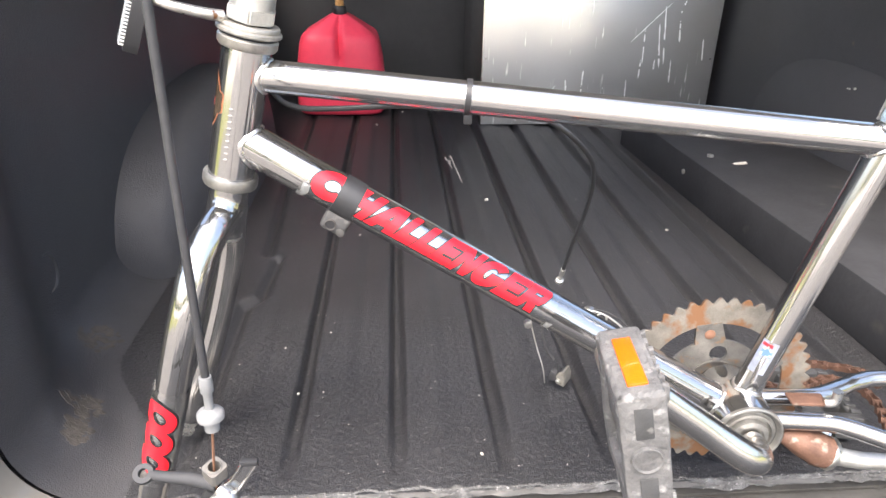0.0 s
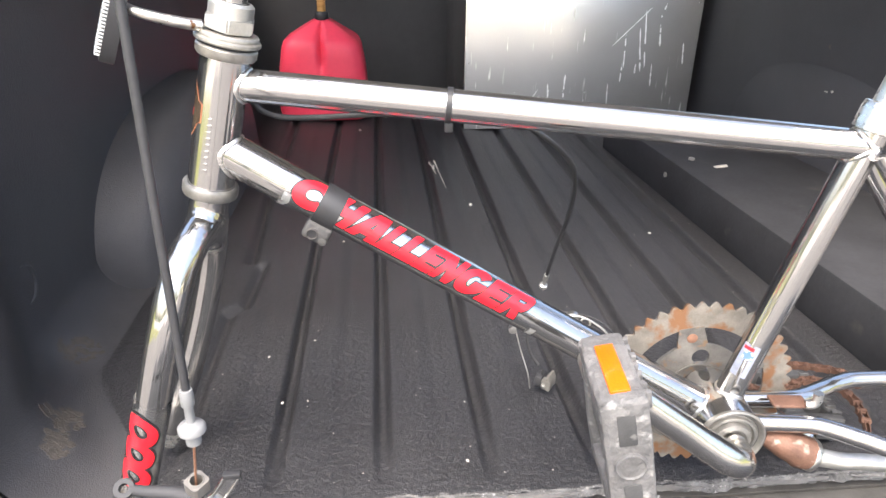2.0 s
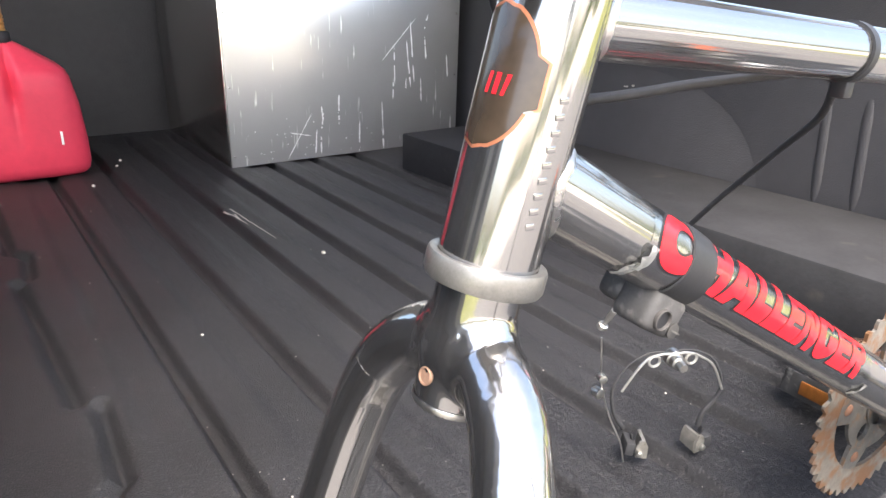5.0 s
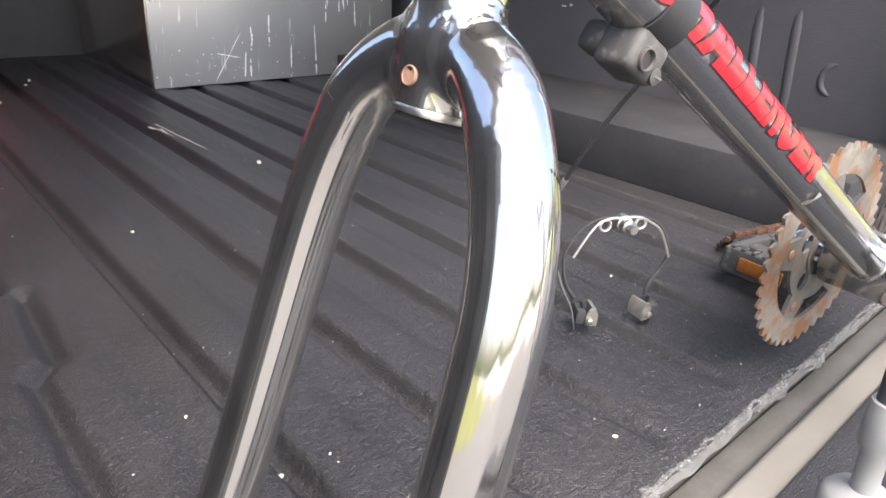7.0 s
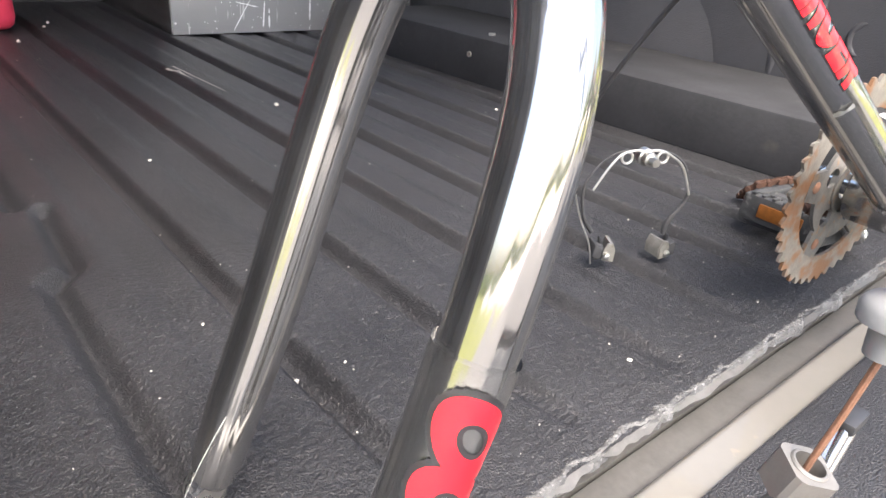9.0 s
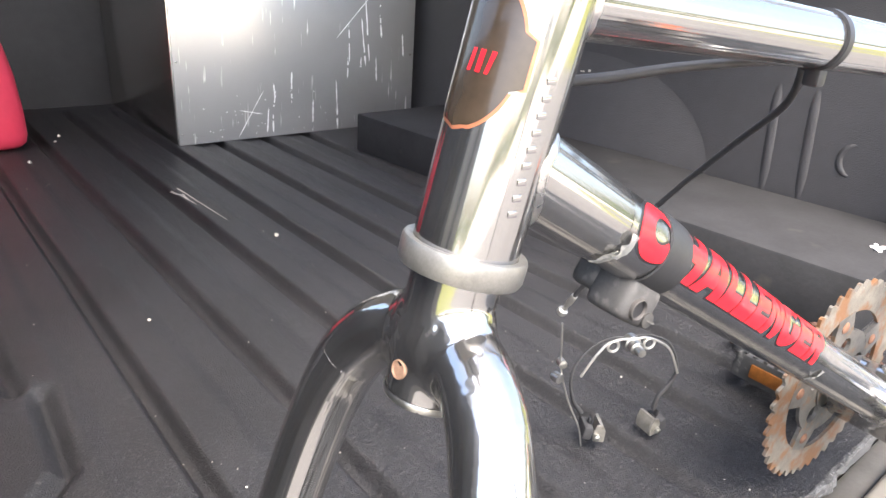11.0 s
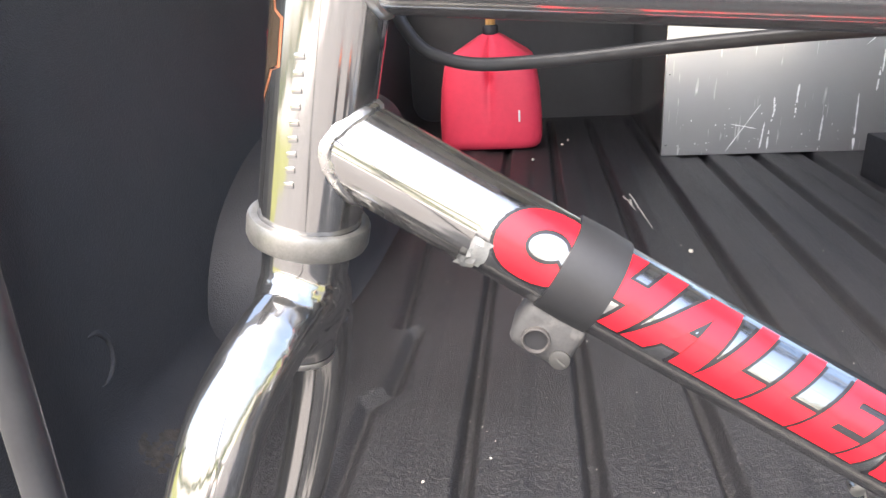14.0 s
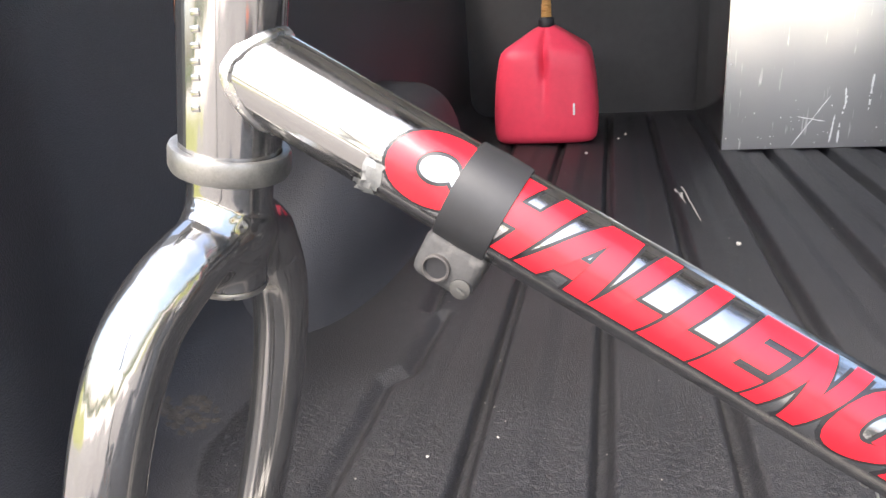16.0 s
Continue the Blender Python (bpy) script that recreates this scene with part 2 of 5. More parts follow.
# ---- mesh helpers ----
def mesh_ob(name, bm, material, parent=None, smooth=40):
    me = bpy.data.meshes.new(name)
    bmesh.ops.recalc_face_normals(bm, faces=bm.faces)
    bm.to_mesh(me)
    bm.free()
    me.materials.append(material)
    if smooth:
        for p in me.polygons:
            p.use_smooth = True
        me.set_sharp_from_angle(angle=radians(smooth))
    ob = new(name, me)
    if parent:
        ob.parent = parent
    return ob


def part(name, bm, material, parent, label="", smooth=40):
    ob = mesh_ob(name, bm, material, parent, smooth)
    return tagged(ob, label)


def thing(name, label, category, matrix=None, group="", kind=""):
    ob = new(name)
    ob.empty_display_size = 0.05
    if matrix:
        ob.matrix_world = matrix
    return tagged(ob, label, category, group, kind)


def spline(pts, n=8):
    """Points along a smooth line through pts."""
    P = [Vector(p) for p in pts]
    if len(P) == 2:
        return P
    out = []
    for i in range(len(P) - 1):
        a, b, c, d = P[max(i - 1, 0)], P[i], P[i + 1], P[min(i + 2, len(P) - 1)]
        for k in range(n):
            t = k / n
            out.append(0.5 * ((2 * b) + (c - a) * t + (2 * a - 5 * b + 4 * c - d) * t * t + (3 * b - a - 3 * c + d) * t ** 3))
    return out + [P[-1]]


def sweep(bm, pts, r, seg=20, n=8, caps=True, ripple=0.0):
    """A round tube along pts; r is one radius or one for each of pts; ripple draws faint lengthwise drawing marks."""
    path = spline(pts, n)
    m = len(path)
    radii = r if isinstance(r, (list, tuple)) else [r] * len(pts)
    rs = np.interp(np.linspace(0, len(radii) - 1, m), range(len(radii)), radii)
    t0 = (path[1] - path[0]).normalized()
    nrm = t0.orthogonal().normalized()
    rings, prev = [], t0
    for i, p in enumerate(path):
        t = (path[min(i + 1, m - 1)] - path[max(i - 1, 0)]).normalized()
        nrm = (prev.rotation_difference(t) @ nrm).normalized()
        prev = t
        b = t.cross(nrm)
        ring_at = []
        for k in range(seg):
            a = 2 * math.pi * k / seg
            q = float(rs[i])
            if ripple:
                q += ripple * (noise.noise((5.0 * math.cos(a), 5.0 * math.sin(a), p.length * 5)) + 0.55 * noise.noise((11 * math.cos(a), 11 * math.sin(a), 7 + p.length * 4)) + 0.30 * noise.noise((23 * math.cos(a), 23 * math.sin(a), 3 + p.length * 3)))
            ring_at.append(bm.verts.new(p + q * (math.cos(a) * nrm + math.sin(a) * b)))
        rings.append(ring_at)
    for a, b in zip(rings, rings[1:]):
        for k in range(seg):
            bm.faces.new((a[k], a[(k + 1) % seg], b[(k + 1) % seg], b[k]))
    if caps:
        bm.faces.new(rings[0][::-1])
        bm.faces.new(rings[-1])
    return bm


def axis(p, d):
    """A matrix at p whose z axis points along d."""
    return Matrix.Translation(p) @ Vector(d).to_track_quat("Z", "Y").to_matrix().to_4x4()


def lathe(bm, profile, m=Matrix(), seg=28):
    """A body turned from (radius, height) pairs about the z axis of m."""
    rings = []
    for r, z in profile:
        if r < 1e-6:
            rings.append([bm.verts.new(m @ Vector((0, 0, z)))])
        else:
            rings.append([bm.verts.new(m @ Vector((r * math.cos(a), r * math.sin(a), z))) for a in (2 * math.pi * k / seg for k in range(seg))])
    for a, b in zip(rings, rings[1:]):
        for k in range(seg):
            j = (k + 1) % seg
            if len(a) == 1 and len(b) > 1:
                bm.faces.new((a[0], b[j], b[k]))
            elif len(b) == 1 and len(a) > 1:
                bm.faces.new((a[k], a[j], b[0]))
            elif len(a) > 1:
                bm.faces.new((a[k], a[j], b[j], b[k]))
    return bm


def box(bm, lo, hi, bevel=0.0, m=Matrix(), seg=2):
    c, s = (Vector(lo) + Vector(hi)) / 2, Vector(hi) - Vector(lo)
    made = bmesh.ops.create_cube(bm, size=1.0, matrix=m @ Matrix.Translation(c) @ Matrix.Diagonal((*s, 1)))["verts"]
    if bevel:
        edges = list({e for v in made for e in v.link_edges})
        bmesh.ops.bevel(bm, geom=edges, offset=bevel, segments=seg, profile=0.5, affect="EDGES")
    return bm


def prism(bm, outline, depth, m=Matrix()):
    """A plate: the outline in the xy plane of m, from z 0 to depth."""
    a = [bm.verts.new(m @ Vector((x, y, 0))) for x, y in outline]
    b = [bm.verts.new(m @ Vector((x, y, depth))) for x, y in outline]
    bm.faces.new(a[::-1])
    bm.faces.new(b)
    for k in range(len(a)):
        j = (k + 1) % len(a)
        bm.faces.new((a[k], a[j], b[j], b[k]))
    return bm


def pierced(bm, outline, holes, depth, m=Matrix()):
    """A plate with round holes (x, y, radius), from z 0 to depth of m."""
    flat = bmesh.new()
    edges = []
    for ring in [outline] + [[(x + r * math.cos(a), y + r * math.sin(a)) for a in (2 * math.pi * k / 20 for k in range(20))] for x, y, r in holes]:
        vs = [flat.verts.new((x, y, 0)) for x, y in ring]
        edges += [flat.edges.new((vs[k], vs[(k + 1) % len(vs)])) for k in range(len(vs))]
    bmesh.ops.triangle_fill(flat, use_beauty=True, edges=edges)
    for z, turn in ((0, True), (depth, False)):
        idx = {v: bm.verts.new(m @ Vector((v.co.x, v.co.y, z))) for v in flat.verts}
        for f in flat.faces:
            vs = [idx[v] for v in f.verts]
            bm.faces.new(vs[::-1] if turn else vs)
        if z == 0:
            low = idx
    for e in edges:
        p, q = e.verts
        bm.faces.new((low[p], low[q], idx[q], idx[p]))
    flat.free()
    return bm


def B():
    return bmesh.new()


# ---- ground outside ----
FLOOR, EDGE, FRONT = 0.80, 0.02, 2.03
LEFT, RIGHT, RAIL, TOP = -0.46, 0.97, 1.30, 1.80

bm = B()
bmesh.ops.create_grid(bm, x_segments=4, y_segments=4, size=400)
tagged(mesh_ob("ground", bm, GRASS, smooth=0), "green lawn reaching to the horizon", "lawn", kind="structure")
bm = B()
box(bm, (-5.0, -6.5, -0.10), (6.0, 12, 0.02), 0.01)
tagged(mesh_ob("pavement", bm, CONCRETE), "worn brown-grey concrete drive under the truck", "driveway", kind="structure")

bm = B()
box(bm, (-70, -27, -0.10), (70, -6.52, 0.012), 0.01)
tagged(mesh_ob("road", bm, PALE_ROAD), "pale concrete road behind the truck", "road", kind="structure")

bm = B()
box(bm, (LEFT - 0.10, 0.12, 0.022), (RIGHT + 0.10, 2.05, FLOOR - 0.082), 0.01)
tagged(mesh_ob("wall_underbody", bm, BLACK_DULL), "plain dark underside of the truck", "underbody", kind="structure")

# unseen far hedge all round, added as a dark band in chrome reflections
bm = B()
N = 260
rows = []
for k in range(N):
    a = 2 * math.pi * k / N
    r = 40 + 7 * noise.noise((math.cos(a) * 3, math.sin(a) * 3, 0.3))
    hgt = 1.9 + 1.3 * noise.noise((math.cos(a) * 6, math.sin(a) * 6, 5.3)) + 0.9 * noise.noise((math.cos(a) * 30, math.sin(a) * 30, 1.3))
    rows.append([bm.verts.new(((r + dr + 0.5 * noise.noise((k * 0.7, dz * 9, 2.0))) * math.cos(a), (r + dr + 0.5 * noise.noise((k * 0.7, dz * 9, 2.0))) * math.sin(a), hgt * dz)) for dr, dz in ((0, -0.02), (-0.5, 0.3), (-0.3, 0.6), (0.3, 0.9), (1.2, 1.0), (3.0, 0.9))])
for k in range(N):
    p, q = rows[k], rows[(k + 1) % N]
    for j in range(5):
        bm.faces.new((p[j], p[j + 1], q[j + 1], q[j]))
tagged(mesh_ob("backdrop", bm, FOLIAGE, smooth=0), "unseen uneven hedge added round the lawn for chrome reflections", "hedge", kind="structure")

# ---- truck bed: floor with pressed ribs ----
RIBS = [-0.128 + 0.1195 * k for k in range(7)]


STEPS = [[(-0.243, 0.0), (-0.243, 0.418), (-0.222, 0.445), (-0.217, 0.580)], [(-0.238, 0.600), (-0.257, 0.985), (-0.240, 1.000), (-0.233, 1.100), (-0.255, 1.130), (-0.270, 2.1)]]


def step_away(x, y):
    """How far the point lies from the pressed steps that run round the wheel housing."""
    best = 1.0
    for (x0, y0), (x1, y1) in (pair for line in STEPS for pair in zip(line, line[1:])):
        dx, dy = x1 - x0, y1 - y0
        k = min(1, max(0, ((x - x0) * dx + (y - y0) * dy) / (dx * dx + dy * dy)))
        best = min(best, math.hypot(x - x0 - k * dx, y - y0 - k * dy))
    return best


def floor_height(x, y):
    fade = min(1, max(0, (y - 0.045) / 0.16)) ** 0.7 * min(1, max(0, (1.97 - y) / 0.05))
    h = 0.0
    for c in RIBS:
        d = x - c
        if -0.075 < d < 0.03:
            groove = -0.0165 * math.exp(-abs(d / 0.0086) ** 3)
            a = min(1, max(0, (d + 0.072) / 0.024))
            b = min(1, max(0, (0.004 - d) / 0.012))
            h = min(h, groove - 0.0045 * a * a * (3 - 2 * a) * b * b * (3 - 2 * b))
    if -0.30 < x < -0.19:
        d = step_away(x, y)
        h = min(h, -0.0130 * math.exp(-(d / 0.0095) ** 2))
    return h * fade


xs = np.arange(LEFT - 0.02, RIGHT + 0.021, 0.0016)
ys = np.concatenate([np.arange(EDGE, 0.45, 0.0014), np.arange(0.45, 1.2, 0.006), np.arange(1.2, FRONT + 0.02, 0.03)])
# the coat's coarse grain stands up as real relief where the bed is seen close
grain = np.random.default_rng(3).normal(size=(len(ys) + 4, len(xs) + 4))
grain = sum(grain[j:j + len(ys), i:i + len(xs)] * w for j, i, w in ((1, 1, 0.2), (1, 2, 0.5), (1, 3, 0.2), (2, 1, 0.5), (2, 2, 1.2), (2, 3, 0.5), (3, 1, 0.2), (3, 2, 0.5), (3, 3, 0.2))) / 1.6
grain = np.where(grain > 0, 0.00026, 0.00030) * grain * np.clip((0.45 - ys) / 0.12, 0, 1)[:, None]
verts = [(x, y, FLOOR + floor_height(x, y) + g) for y, row in zip(ys, grain) for x, g in zip(xs, row)]
n = len(xs)
faces = [(j * n + i, j * n + i + 1, (j + 1) * n + i + 1, (j + 1) * n + i) for j in range(len(ys) - 1) for i in range(n - 1)]
me = bpy.data.meshes.new("floor")
me.from_pydata(verts, [], faces)
me.materials.append(LINER)
for p in me.polygons:
    p.use_smooth = True
me.set_sharp_from_angle(angle=radians(35))
tagged(new("floor", me), "ribbed truck bed floor coated in rough black sprayed liner", "truck bed floor", kind="structure")

bm = B()
box(bm, (LEFT - 0.06, EDGE + 0.003, FLOOR - 0.08), (RIGHT + 0.06, FRONT, FLOOR - 0.022), 0.0)
tagged(mesh_ob("floor_underside", bm, SILL, smooth=0), "sheet metal deck under the bed liner", "truck bed deck", kind="structure")

# torn liner edge along the tailgate: dark lumpy crust, with pale lips of bare paint under it here and there
rng = random.Random(4)
bm = B()
rows = []
x = LEFT - 0.02
while x < RIGHT + 0.02:
    w = max(-0.5, noise.noise((x * 13, 3.1, 0)) + 0.5 * noise.noise((x * 47, 1.1, 0)))
    lift = 0.0003 + 0.0008 * max(0, noise.noise((x * 27, 7.7, 0)) + 0.2)
    row = []
    for k in range(8):
        a = k / 7
        py = EDGE + 0.004 + 0.007 * max(0, noise.noise((x * 33, 5.3, 0)) + 0.6 * noise.noise((x * 90, 2.3, 0))) - a * (0.0055 + 0.012 * max(0, w))
        pz = FLOOR + lift * math.sin(math.pi * min(1, a * 1.25)) - (0.010 * (a - 0.75) * 4 if a > 0.75 else 0)
        jig = 0.0011 * noise.noise((x * 310, k * 1.7, 0.4)) if 0 < k else 0
        row.append(bm.verts.new((x, py + jig, pz + abs(jig) * 1.2 - (0.0006 if k == 0 else 0))))
    rows.append(row)
    x += 0.0022
for p, q in zip(rows, rows[1:]):
    for k in range(7):
        bm.faces.new((p[k], q[k], q[k + 1], p[k + 1]))
tagged(mesh_ob("liner_edge", bm, FRAY, smooth=50), "ragged crusty torn edge of the black bed liner", "liner edge", kind="structure")
x = LEFT + 0.03
while x < RIGHT - 0.05:
    L, wd = rng.uniform(0.05, 0.15), rng.uniform(0.0015, 0.0040)
    bm = B()
    top, low = [], []
    for k in range(25):
        a = -1 + 2 * k / 24
        s = (1 - a * a) ** 0.4 * max(0.15, 0.65 + 0.5 * noise.noise((x * 30 + k * 0.23, 0, 0)))
        top.append(bm.verts.new((x + L * (a + 1) / 2, EDGE + 0.002, FLOOR - 0.0022)))
        low.append(bm.verts.new((x + L * (a + 1) / 2, EDGE - 0.001 - (wd + 0.003) * s, FLOOR - 0.0028 - 0.003 * s)))
    for k in range(24):
        bm.faces.new((top[k], top[k + 1], low[k + 1], low[k]))
    made = bmesh.ops.solidify(bm, geom=bm.faces[:], thickness=0.0012)
    tagged(mesh_ob("trim_paint_lip", bm, LIP, smooth=60), "pale lip of bare paint under the torn liner", "paint lip", kind="structure")
    x += L + rng.uniform(0.002, 0.03)

# ---- walls ----
def slab(name, lo, hi, material, label, category, bevel=0.0):
    bm = B()
    box(bm, lo, hi, bevel)
    return tagged(mesh_ob(name, bm, material), label, category, kind="structure")


slab("wall_left", (LEFT - 0.06, 0.185, FLOOR - 0.02), (LEFT, FRONT + 0.05, RAIL), LINER_WALL, "black lined side wall of the truck bed", "bed side")
def cove(y):
    """Inner face and fillet radius of the left wall, which narrows towards the open end."""
    a = min(1, max(0, (y - 0.09) / 0.20))
    a = a * a * (3 - 2 * a)
    return -0.385 - 0.072 * a, 0.085 - 0.02 * a


def cove_profile(y, steps=14):
    xw, r = cove(y)
    out = [(xw, RAIL), (xw, 1.10), (xw, 0.96)]
    for k in range(steps + 1):
        a = math.pi / 2 * k / steps
        out.append((xw + r * (1 - math.cos(a)), FLOOR + 0.0006 + r * (1 - math.sin(a))))
    return out + [(xw + r + 0.006, FLOOR + 0.0004), (xw + r + 0.012, FLOOR + 0.0002)]


bm = B()
rows = []
for k in range(61):
    v = EDGE - 0.001 + (0.45 - EDGE) * k / 40 if k <= 40 else 0.45 + (FRONT - 0.45) * (k - 40) / 20
    rows.append([bm.verts.new((x, v, z)) for x, z in cove_profile(v)])
for p, q in zip(rows, rows[1:]):
    for k in range(len(p) - 1):
        bm.faces.new((p[k], p[k + 1], q[k + 1], q[k]))
tagged(mesh_ob("wall_left_lining", bm, LINER_WALL, smooth=60), "black sprayed liner curving from floor up the bed side", "bed lining", kind="structure")
slab("wall_right", (RIGHT, 0.11, FLOOR - 0.02), (RIGHT + 0.06, FRONT + 0.05, RAIL), LINER_WALL, "black lined side wall of the truck bed", "bed side")
slab("wall_right_post", (RIGHT - 0.07, EDGE, FLOOR - 0.02), (RIGHT + 0.06, 0.11, RAIL), LINER_WALL, "black lined post at the open end of the bed", "bed post", 0.012)
slab("wall_front", (LEFT, FRONT, FLOOR - 0.02), (RIGHT, FRONT + 0.05, RAIL), FRONT_BLACK, "dark front wall of the truck bed", "bed front")
# unseen cover over the bed, added to shape the light inside
slab("ceiling_added", (LEFT - 0.06, 0.10, TOP), (RIGHT + 0.06, FRONT + 0.05, TOP + 0.03), CAP, "unseen grey roof added over the bed to shape its light", "bed cover")
for side, x0, x1 in (("left", LEFT - 0.06, LEFT - 0.03), ("right", RIGHT + 0.03, RIGHT + 0.06)):
    # each added side keeps a long opening that lets light in
    for part_name, y0, y1, z0, z1 in (("below", 0.10, FRONT + 0.05, RAIL, RAIL + 0.03), ("above", 0.10, FRONT + 0.05, 1.71, TOP), ("rear", 0.10, 0.18, RAIL + 0.03, 1.71), ("fore", 1.85, FRONT + 0.05, RAIL + 0.03, 1.71)):
        slab("wall_cover_" + side + "_" + part_name, (x0, y0, z0), (x1, y1, z1), CAP, "unseen grey cover side added to shape the light in the bed", "bed cover")
slab("wall_cover_front", (LEFT - 0.03, FRONT + 0.02, RAIL), (RIGHT + 0.03, FRONT + 0.05, TOP), CAP, "unseen grey cover front added to shape the light in the bed", "bed cover")


def housing(name, x_wall, depth, mid, half, height, label, power=3.0, flare=0.02, fall=None):
    """A wheel housing: an arch against the wall whose face swells into the bed with a soft shoulder."""
    bm = B()
    rows = []
    for i in range(27):
        q = (i / 26) ** 0.6
        row = []
        for k in range(61):
            a = math.pi * min(k, 59.999) / 60
            y, z = mid - half * q * math.copysign(abs(math.cos(a)) ** 0.8, math.cos(a)), height * q * math.sin(a) ** 0.8
            x = depth * max(0.0, 1 - q ** power) ** (fall or 1 / power) + math.copysign(flare, depth) * math.exp(-z / 0.018) * (1 - q ** 4)
            row.append(bm.verts.new((x_wall + x, y, FLOOR - 0.004 + z)))
        rows.append(row)
    for p, q in zip(rows, rows[1:]):
        for k in range(60):
            bm.faces.new((p[k], p[k + 1], q[k + 1], q[k]))
    bmesh.ops.remove_doubles(bm, verts=bm.verts, dist=0.0001)
    return tagged(mesh_ob(name, bm, LINER_WALL, smooth=80), label, "wheel housing", kind="structure")


housing("wheel_housing_left", LEFT + 0.002, 0.135, 0.975, 0.48, 0.250, "rounded wheel housing coated in black liner", 3.6, 0.012)
housing("wheel_housing_right", RIGHT - 0.002, -0.050, 0.895, 0.375, 0.285, "shallow wheel housing coated in black liner", 2.2, 0.0, 1.2)
# a long low box lies beside the housing, a little askew
bm = B()
box(bm, (0.0, -0.575, FLOOR - 0.002), (0.300, 0.575, 0.890), 0.004, pose(0.638, 0.695, 0, 0, 0, 2.2))
tagged(mesh_ob("side_ledge", bm, LEDGE), "long low black box ledge beside the wheel housing", "bed ledge", kind="structure")

# pressed marks on the bed walls
def c_mark(name, x, y, z, side, size=0.022, k=1.0):
    bm = B()
    pts = [(x, y + size * math.cos(a), z + 1.2 * size * math.sin(a)) for a in np.linspace(radians(-100), radians(100), 9)]
    sweep(bm, pts, [k * r for r in (0.003, 0.006, 0.008, 0.008, 0.008, 0.008, 0.008, 0.006, 0.003)], 10, 3)
    return tagged(mesh_ob(name, bm, LINER_WALL), "small curved pressed mark in the bed wall", "pressed mark", kind="structure")


c_mark("trim_mark_left", LEFT + 0.002, 0.30, 0.92, 1, k=0.5)
c_mark("trim_mark_right", RIGHT + 0.0035, 0.278, 0.972, -1, k=0.85)
for y in (0.362, 0.43):
    bm = B()
    sweep(bm, [(RIGHT + 0.0125, y, 1.085), (RIGHT + 0.0110, y, 1.045), (RIGHT + 0.0110, y - 0.01, 0.925), (RIGHT + 0.0125, y - 0.012, 0.87)], [0.0115, 0.014, 0.014, 0.0115], 48, 6)
    tagged(mesh_ob("trim_rib", bm, LINER_WALL), "vertical pressed rib in the bed side", "pressed rib", kind="structure")

# ---- tan bodywork at the open end, lowered tailgate ----
slab("sill", (LEFT, -0.006, FLOOR - 0.09), (RIGHT, EDGE + 0.001, FLOOR - 0.022), SILL, "dirty dark sill between bed and tailgate", "sill", 0.003)
slab("trim_post_left", (LEFT - 0.12, -0.03, 0.45), (LEFT - 0.0605, 2.1, 1.28), TAN, "tan painted rear corner of the truck body", "truck body", 0.01)
bm = B()
prism(bm, [(x - 0.004, z) for x, z in cove_profile(0.02)[:-2]] + [(-0.300, 0.74), (LEFT - 0.0605, 0.74), (LEFT - 0.0605, RAIL)], EDGE - 0.002 + 0.03, Matrix.Translation((0, EDGE - 0.002, 0)) @ pose(0, 0, 0, 90, 0, 0))
tagged(mesh_ob("trim_corner_left", bm, TAN, smooth=50), "tan painted rear corner of the truck body", "truck body", kind="structure")
slab("trim_post_right", (RIGHT + 0.0605, -0.03, 0.45), (RIGHT + 0.12, 2.1, 1.28), TAN, "tan painted rear corner of the truck body", "truck body", 0.01)
slab("trim_corner_right", (RIGHT - 0.06, -0.03, 0.45), (RIGHT + 0.0605, EDGE - 0.002, 1.28), TAN, "tan painted rear corner of the truck body", "truck body", 0.012)

gate = thing("tailgate", "lowered tan tailgate with a black lined inner panel", "tailgate")
bm = B()
box(bm, (-0.38, -0.50, 0.735), (0.75, -0.007, 0.789), 0.006, seg=3)
part("body", bm, TAN, gate)
bm = B()
box(bm, (-0.35, -0.47, 0.785), (0.72, -0.036, 0.795), 0.004)
part("panel", bm, LINER, gate, "rough black lined inner panel")


# ---- bicycle ----
bike = thing("bicycle", "chrome bicycle frame without wheels, red decals, standing on truck bed", "bicycle", pose(-0.1566, 0.0376, 0, 0, 0, -5.6))
LAID = pose(-0.1582, 0.0378, 0.0027, 0, 0, -5.6)
ASKEW = bike.matrix_world.inverted() @ LAID
HT0, HT1 = Vector((0.0149, 0, 1.1432)), Vector((0.0401, 0, 1.247))
TT0, TT1 = Vector((0.040, 0, 1.2254)), Vector((0.5437, 0, 1.1833))
DT0, DT1 = Vector((0.0264, 0, 1.1748)), Vector((0.4704, 0, 0.9165))
BB = Vector((0.472, 0, 0.918))
ST1 = Vector((0.548, 0, 1.2164))
SIDE = Vector((0, 1, 0))
R_HT, R_TT, R_DT, R_ST = 0.0185, 0.0128, 0.0163, 0.0127


def straight(name, a, b, r, label="", seg=144, material=None, cuts=10):
    bm = B()
    sweep(bm, [a.lerp(b, k / cuts) for k in range(cuts + 1)] if cuts > 1 else [a, b], r, seg, 1, ripple=0.00022)
    return part(name, bm, material or CHROME, bike, label)


head_tube = straight("head_tube", HT0, HT1, R_HT, "chrome head tube")
top_tube = straight("top_tube", TT0, TT1, R_TT)
down_tube = straight("down_tube", DT0, DT1, R_DT)
seat_tube = straight("seat_tube", BB, ST1, R_ST)


dDT, dTT, dHT, dST = (DT1 - DT0).normalized(), (TT1 - TT0).normalized(), (HT1 - HT0).normalized(), (ST1 - BB).normalized()


